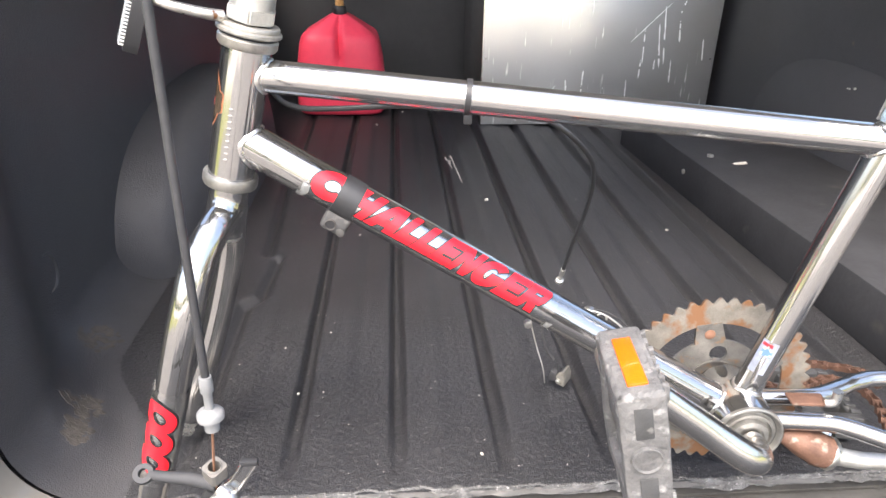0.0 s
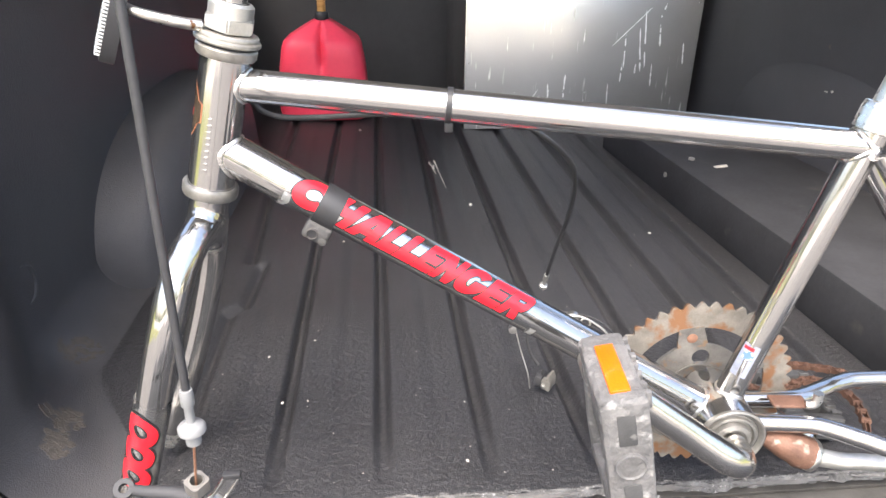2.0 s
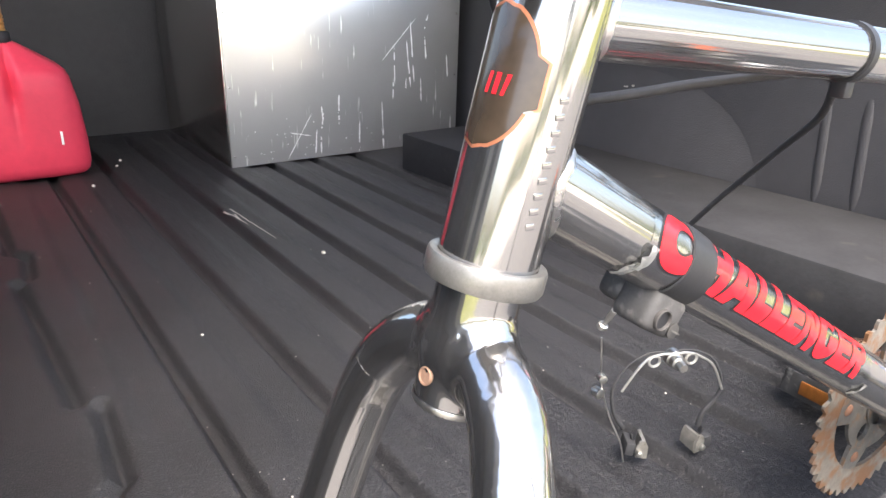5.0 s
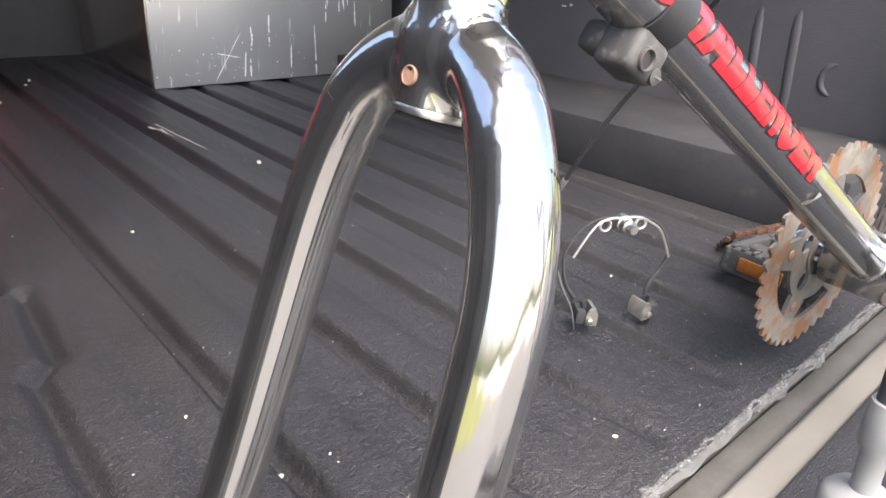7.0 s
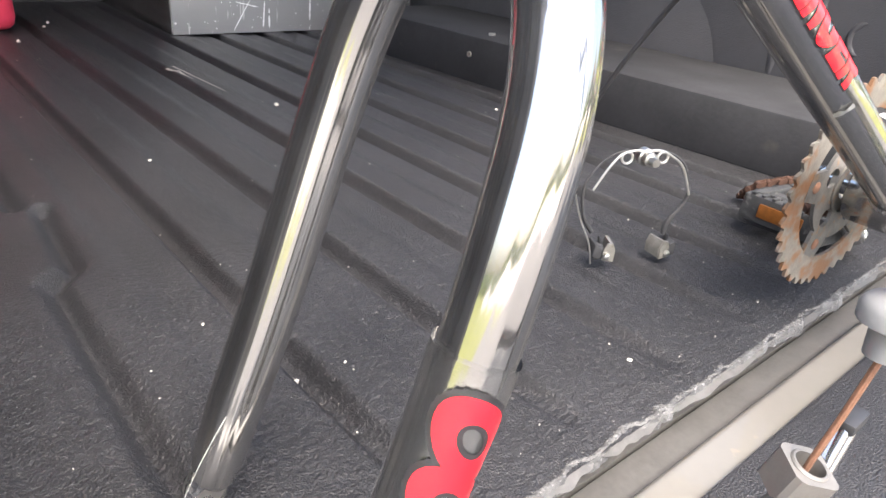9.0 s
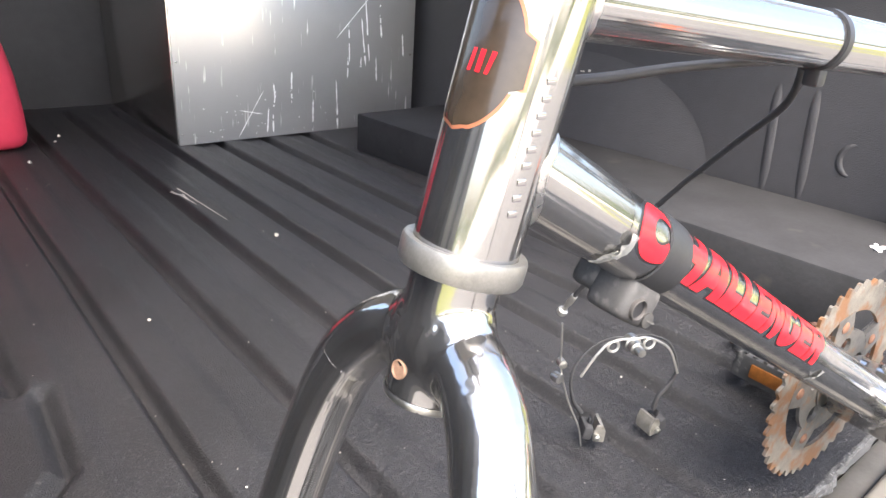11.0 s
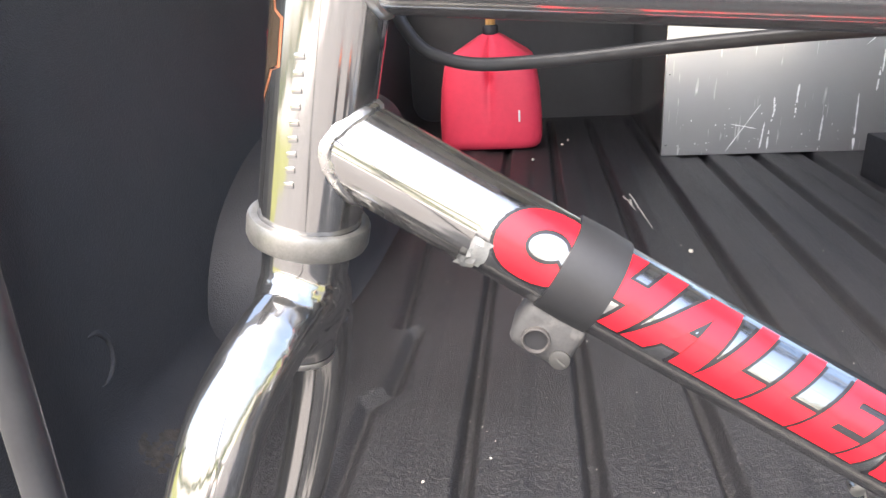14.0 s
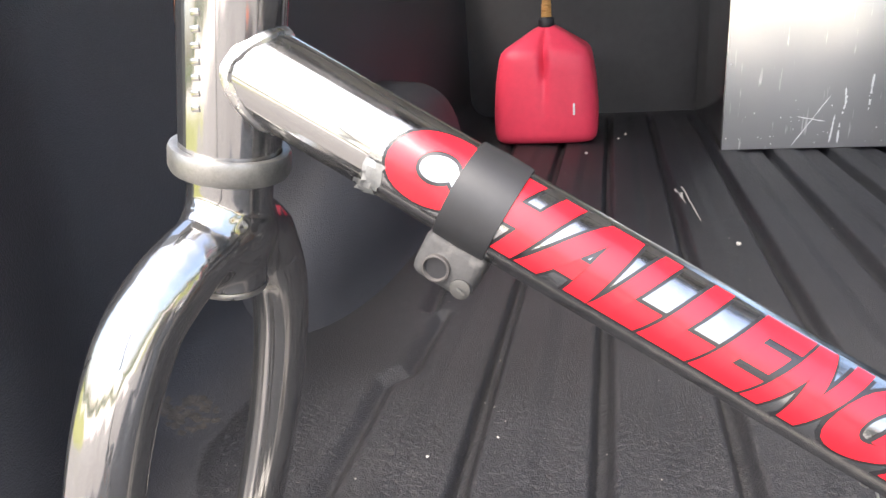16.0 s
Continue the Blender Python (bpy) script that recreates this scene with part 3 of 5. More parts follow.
def weld(p, d, r, q, e, R, tube=0.0016, parent=None, seed=0.0, label=""):
    """A bead of weld where the tube of radius r from p along d meets the tube of radius R about q and e."""
    d, e = Vector(d).normalized(), Vector(e).normalized()
    a = d.orthogonal().normalized()
    b = d.cross(a)
    pts = []
    for k in range(56):
        t = 2 * math.pi * k / 56
        o = Vector(p) + r * (math.cos(t) * a + math.sin(t) * b) - Vector(q)
        o, dd = o - e * o.dot(e), d - e * d.dot(e)
        A, Bq, C = dd.dot(dd), 2 * o.dot(dd), o.dot(o) - R * R
        disc = Bq * Bq - 4 * A * C
        s = (-Bq + math.sqrt(disc)) / (2 * A) if disc > 0 else -Bq / (2 * A)
        pts.append(Vector(p) + r * (math.cos(t) * a + math.sin(t) * b) + d * s)
    bm = B()
    rings = []
    for k in range(56):
        c, nx, pv = pts[k], pts[(k + 1) % 56], pts[k - 1]
        tg = (nx - pv).normalized()
        u = (c - (Vector(p) + d * (c - Vector(p)).dot(d))).normalized()
        w = tg.cross(u).normalized()
        rr = tube * (1 + 0.35 * noise.noise((k * 0.55, seed, 0.2)))
        rings.append([bm.verts.new(c + rr * (math.cos(x) * u + 1.5 * math.sin(x) * w)) for x in (2 * math.pi * j / 8 for j in range(8))])
    for k in range(56):
        p0, p1 = rings[k], rings[(k + 1) % 56]
        for j in range(8):
            bm.faces.new((p0[j], p0[(j + 1) % 8], p1[(j + 1) % 8], p1[j]))
    return part("weld_bead", bm, WELD, parent or bike, label)


weld(DT0, dDT, R_DT, HT0, dHT, R_HT, seed=1.0)
weld(TT0, dTT, R_TT, HT0, dHT, R_HT, seed=2.0)
weld(TT1, -dTT, R_TT, BB, dST, R_ST, seed=3.0)
weld(BB, dST, R_ST, BB, SIDE, 0.0288, seed=4.0)
weld(DT1, -dDT, R_DT, BB, SIDE, 0.0288, seed=5.0)

# headset
bm = B()
lathe(bm, [(0.0186, 0.0016), (0.0205, 0.0022), (0.0216, 0.0018), (0.0222, 0.0004), (0.0222, -0.0056), (0.0214, -0.0074), (0.0190, -0.0080), (0.0150, -0.0080)], axis(HT0, dHT), 44)
part("lower_headset_cup", bm, HEADSET, bike, "dull grey bearing cup")
bm = B()
lathe(bm, [(0.0180, -0.0015), (0.0212, -0.0008), (0.0226, 0.0012), (0.0228, 0.0062), (0.0216, 0.0076), (0.0185, 0.0078)], axis(HT1, dHT), 48)
part("upper_headset_cup", bm, CUP, bike, "worn pale grey bearing cup")
# flat black ring fills the gap between cup and washer
bm = B()
lathe(bm, [(0.0185, 0.0070), (0.0200, 0.0074), (0.0202, 0.0100), (0.0185, 0.0104)], axis(HT1, dHT), 40)
part("bearing_gap", bm, BLACK_DULL, bike, "flat black ring in the gap of the bearing")
bm = B()
lathe(bm, [(0.0180, 0.0096), (0.0238, 0.0098), (0.0246, 0.0108), (0.0244, 0.0126), (0.0232, 0.0136), (0.0226, 0.0138), (0.0226, 0.0160), (0.0218, 0.0172), (0.016, 0.0175)], axis(HT1, dHT), 48)
part("headset_washer", bm, CUP, bike, "stepped grey headset washer")
bm = B()
m = axis(HT1 + dHT * 0.0185, dHT)
prism(bm, [(0.0195 * math.cos(radians(60 * k + 12)), 0.0195 * math.sin(radians(60 * k + 12))) for k in range(6)], 0.011, m)
bmesh.ops.bevel(bm, geom=list(bm.edges), offset=0.0012, segments=2, affect="EDGES")
lathe(bm, [(0.0165, 0.010), (0.0165, 0.019), (0.0145, 0.021), (0.0125, 0.021)], m)
part("locknut", bm, ZINC, bike, "zinc hexagon headset nut")
bm = B()
sweep(bm, [HT1 + dHT * 0.036, HT1 + dHT * 0.17], 0.0111, 28)
part("stem", bm, CHROME, bike)

# fork: two bent legs run into a short steerer stub, welded and chromed over
LEG = [(0.0095, 0.0, 1.1120), (0.0070, 0.0185, 1.1090), (0.0024, 0.0345, 1.1000), (-0.0030, 0.0465, 1.0870), (-0.0070, 0.0550, 1.0710), (-0.0132, 0.0620, 1.0480), (-0.0220, 0.0660, 1.018), (-0.0342, 0.0680, 0.975), (-0.0498, 0.0680, 0.922), (-0.0640, 0.067, 0.880), (-0.0725, 0.067, 0.852), (-0.0770, 0.067, 0.838)]
RAD = [0.0125, 0.0132, 0.0136, 0.0137, 0.0137, 0.0137, 0.0137, 0.0137, 0.0137, 0.0135, 0.0126, 0.0102]


def leg_line(s):
    return [Vector((u - (0.0 if s < 0 else 0.002 + 0.05 * max(0, 1.0 - z)), s * v * (1 if s < 0 else 0.88), z)) for u, v, z in LEG]


def crown_mesh(foot_z, step=0.0012):
    """The fork crown as the smooth union of the stub and the tops of both legs, with lumpy welds."""
    lo, hi = np.array((-0.040, -0.062, foot_z - 0.022)), np.array((0.040, 0.060, HT0.z - 0.004))
    n = np.ceil((hi - lo) / step).astype(int)
    grid = np.stack(np.meshgrid(*(lo[k] + step * np.arange(n[k]) for k in range(3)), indexing="ij"), -1)

    def field(p):
        ax, top = np.array(dHT), np.array(HT0)
        h = (p - top) @ ax
        side = np.linalg.norm(p - top - h[..., None] * ax, axis=-1)
        low = -(HT0.z - foot_z) / dHT.z
        skirt = 0.0160 - 0.0012 * np.clip((h + 0.018) / low * 1.5, 0, 1)
        stub = np.maximum(side - skirt, low - h)
        out, seam = stub, np.full(stub.shape, 1.0)
        for s in (-1, 1):
            line = spline(leg_line(s)[:7], 4)
            rad = np.interp(np.linspace(0, 6, len(line)), range(7), RAD[:7])
            leg = np.full(stub.shape, 9.0)
            for (a, b), (ra, rb) in zip(zip(line, line[1:]), zip(rad, rad[1:])):
                a, d = np.array(a), np.array(b - a)
                t = np.clip(((p - a) @ d) / (d @ d), 0, 1)
                leg = np.minimum(leg, np.linalg.norm(p - a - t[..., None] * d, axis=-1) - (ra + (rb - ra) * t))
            seam = np.minimum(seam, np.abs(leg - stub))
            k = 0.0075
            mixed = np.clip(0.5 + 0.5 * (leg - out) / k, 0, 1)
            out = leg * (1 - mixed) + out * mixed - k * mixed * (1 - mixed)
        return out, seam

    val, _ = field(grid)
    inside = val < 0
    cells = np.zeros(tuple(n - 1), int)
    for dx in (0, 1):
        for dy in (0, 1):
            for dz in (0, 1):
                cells += inside[dx:n[0] - 1 + dx, dy:n[1] - 1 + dy, dz:n[2] - 1 + dz]
    at = np.argwhere((cells > 0) & (cells < 8))
    pts = lo + step * (at + 0.5)
    for _ in range(4):
        f, _ = field(pts)
        g = np.stack([(field(pts + e)[0] - f) / 1e-5 for e in 1e-5 * np.eye(3)], -1)
        pts = pts - (f / np.maximum(1e-6, (g * g).sum(-1)))[:, None] * g
    _, seam = field(pts)
    index = -np.ones(tuple(n - 1), int)
    index[tuple(at.T)] = np.arange(len(at))
    faces = []
    for axis_no in range(3):
        u, v = (axis_no + 1) % 3, (axis_no + 2) % 3
        a = np.take(inside, range(n[axis_no] - 1), axis_no)
        b = np.take(inside, range(1, n[axis_no]), axis_no)
        for c in np.argwhere(a != b):
            if min(c[u], c[v]) < 1 or c[u] >= n[u] - 1 or c[v] >= n[v] - 1 or c[axis_no] >= n[axis_no] - 1:
                continue
            quad = []
            for du, dv in ((1, 1), (0, 1), (0, 0), (1, 0)):
                w = c.copy()
                w[u] -= du
                w[v] -= dv
                quad.append(index[tuple(w)])
            if min(quad) >= 0:
                faces.append(quad)
    bm = B()
    lumps = []
    for p, q in zip(pts, seam):
        p = Vector(p)
        weldy = min(1.0, max(0.0, (0.0042 + 0.0012 * noise.noise(p * 140) - q) / 0.0013))
        away = (p - Vector((0.008, 0, p.z))).normalized()
        lumps.append(bm.verts.new(p + away * weldy * (0.3 + 0.7 * min(1.0, max(0.0, (p.z - HT0.z + 0.027) / 0.008))) * (0.00055 + 0.00060 * noise.noise(p * 300) + 0.00035 * noise.noise(p * 620))))
    for quad in faces:
        try:
            bm.faces.new([lumps[k] for k in quad])
        except ValueError:
            continue
    return bm


FOOT = 1.0897
crown = part("fork_crown", crown_mesh(FOOT), CHROME, bike, "chromed fork crown with lumpy welds", smooth=70)
foot = HT0 - dHT * ((HT0.z - FOOT) / dHT.z)
bm = B()
lathe(bm, [(0.0122, -0.0008), (0.0150, -0.0012), (0.0155, 0.0003), (0.0151, 0.0014)], axis(foot, dHT), 36)
part("crown_rim", bm, STEEL, crown, "rust-stained rim of the crown")
bm = B()
hole_at = foot + dHT * 0.0112 + Vector((-0.0156, -0.0015, 0.0034))
lathe(bm, [(0.0, -0.0008), (0.0028, -0.0007), (0.0030, -0.0001), (0.0034, -0.0002), (0.0036, -0.003)], axis(hole_at, (-0.96, -0.1, 0.25)), 20)
part("bolt_hole", bm, mat("rusty_hole", (0.23, 0.14, 0.095), 0.7, 0.2, var=0.3, scale=300), crown, "rusty brake bolt hole")
for s in (-1, 1):
    bm = B()
    line = leg_line(s)
    sweep(bm, line[3:], RAD[3:], 144, 8, ripple=0.00022)
    leg = part("fork_leg", bm, CHROME, bike)
    bm = B()
    m = Matrix.Translation(line[-1] + Vector((-0.0018, -0.0025, 0))) @ pose(0, 0, 0, 90, 0, 0) @ pose(0, 0, 0, 0, 0, -16)
    prism(bm, [(-0.008, 0.012), (0.008, 0.012), (0.0105, -0.004), (0.010, -0.016), (0.006, -0.024), (-0.002, -0.026), (-0.008, -0.021), (-0.0105, -0.012), (-0.0105, -0.002)], -0.005, m)
    part("dropout", bm, CHROME_DULL, leg, "stamped steel dropout plate")

# loose fin of clear film at the foot of the far leg
far_leg = [o for o in bike.children if o.name.startswith("fork_leg")][1]
bm = B()
fin = [(-0.062, 0.050, 0.905), (-0.076, 0.049, 0.888), (-0.093, 0.048, 0.862), (-0.106, 0.048, 0.836)]
root = [(-0.066, 0.056, 0.895), (-0.074, 0.057, 0.872), (-0.081, 0.058, 0.850), (-0.085, 0.058, 0.836)]
va, vb = [bm.verts.new(p) for p in fin], [bm.verts.new(p) for p in root]
for k in range(3):
    bm.faces.new((va[k], va[k + 1], vb[k + 1], vb[k]))
part("film_fin", bm, CLEAR, far_leg, "loose fin of clear film").visible_shadow = False
bm = B()
sweep(bm, fin, 0.0003, 8)
part("film_edge", bm, TORN_FILM, far_leg, "bright edge of the film")

# bottom bracket, stays, seat collar
bm = B()
lathe(bm, [(0.0250, -0.034), (0.0282, -0.034), (0.0288, -0.0325), (0.0288, 0.0325), (0.0282, 0.034), (0.0250, 0.034), (0.0250, 0.028), (0.0250, -0.028), (0.0250, -0.034)], axis(BB, SIDE), 48)
part("bottom_bracket_shell", bm, CHROME, bike)
bm = B()
lathe(bm, [(0.0300, -0.0335), (0.0308, -0.0350), (0.0306, -0.0372), (0.0290, -0.0380), (0.0272, -0.0370), (0.0262, -0.0345), (0.0250, -0.0335), (0.0232, -0.0340), (0.0225, -0.0365), (0.0205, -0.0370), (0.0195, -0.0340), (0.0175, -0.0345),
           (0.0165, -0.0395), (0.0125, -0.0405), (0.0120, -0.0380), (0.0, -0.0380)], axis(BB, SIDE), 48)
part("bearing_cup", bm, HEADSET, bike, "ribbed bearing cup and cone")
for s in (-1, 1):
    bm = B()
    sweep(bm, [(0.486, s * 0.017, 0.921), (0.52, s * 0.018, 0.921), (0.553, s * 0.021, 0.921), (0.585, s * 0.037, 0.920), (0.61, s * 0.050, 0.919), (0.65, s * 0.056, 0.920), (0.82, s * 0.058, 0.924)], 0.0085, 24)
    part("chainstay", bm, CHROME, bike)
    bm = B()
    sweep(bm, [(0.541, s * 0.014, 1.180), (0.572, s * 0.026, 1.142), (0.66, s * 0.050, 1.055), (0.82, s * 0.058, 0.935)], 0.0072, 20)
    part("seatstay", bm, CHROME, bike)
    bm = B()
    box(bm, (0.80, s * 0.058 - 0.003, 0.905), (0.86, s * 0.058 + 0.003, 0.945), 0.002)
    part("dropout", bm, STEEL, bike, "stamped steel dropout plate")
bm = B()
lathe(bm, [(R_ST + 0.0002, -0.022), (R_ST + 0.0035, -0.021), (R_ST + 0.0038, -0.004), (R_ST + 0.0030, 0.0), (0.0115, 0.001)], axis(ST1, dST), 32)
part("seat_collar", bm, CHROME_DULL, bike, "seat post collar")
bm = B()
sweep(bm, [ST1, ST1 + dST * 0.12], 0.0110, 28)
part("seat_post", bm, STEEL, bike, "tarnished seat post")

# kickstand bracket and leg
bm = B()
sweep(bm, [(0.508, -0.016, 0.903), (0.524, -0.019, 0.898), (0.540, -0.022, 0.893), (0.5535, -0.024, 0.8885)], [0.006, 0.0125, 0.0160, 0.0150], 24)
for v in bm.verts:
    v.co += 0.0009 * Vector(noise.noise_vector(v.co * 140))
kick = part("kickstand", bm, RUST_PLATE, bike, "rusty kickstand bracket clamped under the stays")
bm = B()
lathe(bm, [(0.0085, 0.002), (0.0150, 0.0015), (0.0160, 0.0), (0.0160, -0.003), (0.0150, -0.004)], axis((0.5535, -0.024, 0.8885), (0.94, -0.14, -0.31)), 28)
part("end_ring", bm, STEEL, kick, "worn bare steel rim")
bm = B()
sweep(bm, [(0.545, -0.023, 0.890), (0.562, -0.024, 0.886), (0.585, -0.026, 0.8835), (0.62, -0.027, 0.8825), (0.80, -0.034, 0.872)], [0.0085, 0.0088, 0.0080, 0.0078, 0.0075], 18)
part("leg", bm, ZINC, kick, "dull silver stand leg")
bm = B()
box(bm, (0.515, -0.009, 0.9308), (0.549, 0.009, 0.9340), 0.0015)
part("plate", bm, RUST_PLATE, kick, "rusty clamp plate between the stays")
bm = B()
sweep(bm, [(0.545, -0.006, 0.934), (0.5515, -0.007, 0.9350), (0.5545, -0.0075, 0.940), (0.5540, -0.0075, 0.948)], 0.0045, 12)
part("bolt", bm, STEEL, kick)

for ob in bike.children:
    if ob.name.split(".")[0] in ("chainstay", "seatstay", "dropout", "kickstand"):
        ob.location.x = 0.005

# crank, pedals, chainring
PED = Vector((0.3287, -0.108, 1.0234))
bm = B()
sweep(bm, [BB + Vector((0, -0.032, 0)), BB + Vector((0.0, -0.052, 0)), BB + Vector((-0.004, -0.067, 0.001)), BB + Vector((-0.020, -0.0765, 0.012)), BB + Vector((-0.06, -0.078, 0.041)), PED + Vector((0.014, 0.025, -0.010)), PED + Vector((-0.003, 0.025, 0.0045))], [0.0095, 0.0110, 0.0128, 0.0138, 0.0130, 0.0130, 0.0135], 28)
part("crank_arm", bm, CRANK, bike)
bm = B()
lathe(bm, [(0.0, -0.016), (0.0105, -0.016), (0.0125, -0.013), (0.0125, 0.013), (0.0105, 0.016), (0.0, 0.016)], axis(PED + Vector((-0.002, 0.023, 0.0035)), SIDE), 28)
part("crank_eye", bm, CRANK_EYE, bike, "rust-stained crank end")
FAR = ASKEW @ Vector((0.618, 0.088, 0.824))
bm = B()
sweep(bm, [BB + Vector((0, 0.030, 0)), BB + Vector((0.0, 0.055, 0)), BB + Vector((0.006, 0.066, -0.003)), BB + Vector((0.024, 0.074, -0.014)), FAR + Vector((-0.012, -0.012, 0.006)), FAR + Vector((0, -0.012, 0))], [0.0095, 0.0105, 0.0115, 0.0115, 0.011, 0.012], 24)
part("crank_arm", bm, CRANK, bike)


def pedal(m, dull, tint, label, L=0.097, r0=0.024, r1=0.075, rh=0.0095, glow=None):
    """A platform pedal whose spindle runs along -y of m, flat in the xy plane."""
    bm = B()
    Wd, H = 0.051, 0.0155
    for x0, x1 in ((-Wd, -Wd + 0.013), (Wd - 0.013, Wd)):
        box(bm, (x0, -L, -H), (x1, 0, H), 0.003, m)
    box(bm, (-Wd, -L, -H), (Wd, -L + 0.012, H), 0.003, m)
    box(bm, (-Wd, -0.012, -H), (Wd, 0, H), 0.003, m)
    box(bm, (-0.013, -L + 0.002, -0.012), (0.013, -0.002, 0.012), 0.005, m)
    for y in (-0.34 * L, -0.66 * L):
        box(bm, (-Wd + 0.004, y - 0.004, -0.011), (Wd - 0.004, y + 0.004, 0.011), 0.002, m)
    for k in range(7):
        for s in (-1, 1):
            box(bm, (s * (Wd - 0.0065) - 0.006, -L * (0.92 - 0.128 * k), H - 0.001), (s * (Wd - 0.0065) + 0.006, -L * (0.92 - 0.128 * k) + 0.0045, H + 0.0025), 0.0008, m)
    bmesh.ops.subdivide_edges(bm, edges=[e for e in bm.edges if e.calc_length() > 0.012], cuts=5)
    for v in bm.verts:
        v.co += 0.0013 * Vector(noise.noise_vector(v.co * 170)) + 0.0006 * Vector(noise.noise_vector(v.co * 520))
    ped = part("pedal", bm, dull, bike, label, smooth=28)
    bm = B()
    mm = m @ pose(0, -L - 0.001, 0, 90, 0, 0)
    lathe(bm, [(0.0, 0.0005), (0.0085, 0.0005), (0.0095, 0.0015), (0.0105, 0.0012), (0.0110, -0.002), (0.0, -0.002)], mm, 28)
    part("end_cap", bm, tint, ped, "round pressed bearing cap")
    for s in (-1, 1):
        bm = B()
        box(bm, (s * Wd - 0.0022, -r1, -rh), (s * Wd + 0.0022, -r0, rh), 0.001, m)
        part("reflector", bm, glow or ORANGE, ped, "orange reflector")
    # slots are raised dark blocks, a recess's shade put into their colour
    for s in (-1, 1):
        bm = B()
        box(bm, (s * 0.029 - 0.0125, -L - 0.0006, -0.006), (s * 0.029 + 0.0125, -L + 0.004, 0.006), 0.001, m)
        part("slot", bm, PEDAL_DARK, ped, "dark block for a shaded slot in the pedal end")
    bm = B()
    sweep(bm, [m @ Vector((0, 0.022, 0)), m @ Vector((0, -0.02, 0))], 0.0065, 18)
    part("spindle", bm, STEEL, ped, "steel pedal spindle")
    return ped


pedal(Matrix.Translation(PED) @ pose(0, 0, 0, 0, 78, 0), PEDAL_GREY, PEDAL_GREY, "scuffed grey plastic platform pedal with an orange reflector", 0.079, 0.017, 0.069, 0.0066)
pedal(Matrix.Translation(FAR) @ pose(0, 0, 0, 0, 0, 1.7) @ pose(0, 0, 0, 0, -4, 180), PEDAL_DARK, PEDAL_DARK, "black plastic platform pedal resting on the bed floor", rh=0.008, glow=ORANGE_DIM)


def plate_ring(bm, m, outer, inner, thick, n):
    """A flat ring; outer and inner radius as functions of the step k of n."""
    lay = []
    for z in (-thick / 2, thick / 2):
        lay.append([[bm.verts.new(m @ Vector((f(k) * math.cos(2 * math.pi * k / n), f(k) * math.sin(2 * math.pi * k / n), z))) for k in range(n)] for f in (outer, inner)])
    (o0, i0), (o1, i1) = lay
    for k in range(n):
        j = (k + 1) % n
        bm.faces.new((o0[k], o0[j], i0[j], i0[k]))
        bm.faces.new((o1[k], i1[k], i1[j], o1[j]))
        bm.faces.new((o0[k], o1[k], o1[j], o0[j]))
        bm.faces.new((i0[k], i0[j], i1[j], i1[k]))


TEETH, RING_R = 44, 0.0935
ring_m = Matrix.Translation(BB + Vector((-0.008, 0.0425, 0.0015))) @ pose(0, 0, 0, 90, 0, 0)
bm = B()
tooth = [0.0, 0.0, 0.0030, 0.0055, 0.0055, 0.0030]
plate_ring(bm, ring_m, lambda k: RING_R - 0.0025 + tooth[k % 6], lambda k: 0.0685, 0.0028, TEETH * 6)
ring = part("chainring", bm, RUST_RING, bike, "rusty toothed steel chainring", smooth=30)
bm = B()
HOLES = [(0.0345 * math.cos(radians(90 + 72 * k)), 0.0345 * math.sin(radians(90 + 72 * k)), 0.0088) for k in range(5)]
pierced(bm, [(0.050 * math.cos(2 * math.pi * k / 60), 0.050 * math.sin(2 * math.pi * k / 60)) for k in range(60)], HOLES + [(0, 0, 0.0135)], 0.003, ring_m @ pose(0, 0, -0.0015))
part("spider_plate", bm, SPIDER, ring, "dull grey pierced spider plate", smooth=30)
bm = B()
plate_ring(bm, ring_m, lambda k: 0.0265, lambda k: 0.0245, 0.0062, 60)
part("spider_lip", bm, SPIDER, ring, smooth=30)
for k in range(5):
    a = radians(102 + 72 * k)
    bm = B()
    prism(bm, [(0.0485, -0.015), (0.0695, -0.012), (0.0695, 0.012), (0.0485, 0.015)], 0.0034, ring_m @ Matrix.Rotation(a, 4, "Z") @ pose(0, 0, -0.0017))
    part("spider_arm", bm, SPIDER, ring)
for k in range(5):
    a = radians(102 + 72 * k)
    bm = B()
    lathe(bm, [(0.0, 0.0035), (0.0035, 0.0033), (0.0052, 0.0022), (0.0055, -0.0015), (0.0055, -0.0035), (0.0, -0.004)], ring_m @ Matrix.Rotation(a, 4, "Z") @ pose(0.0575, 0, 0), 18)
    part("ring_bolt", bm, RIVET, ring, "rusty rivet")

# chain lying slack on the bed floor beside the chainring
chain = thing("bicycle_chain", "rusty slack bicycle chain lying behind the chainring on the bed floor", "chain")


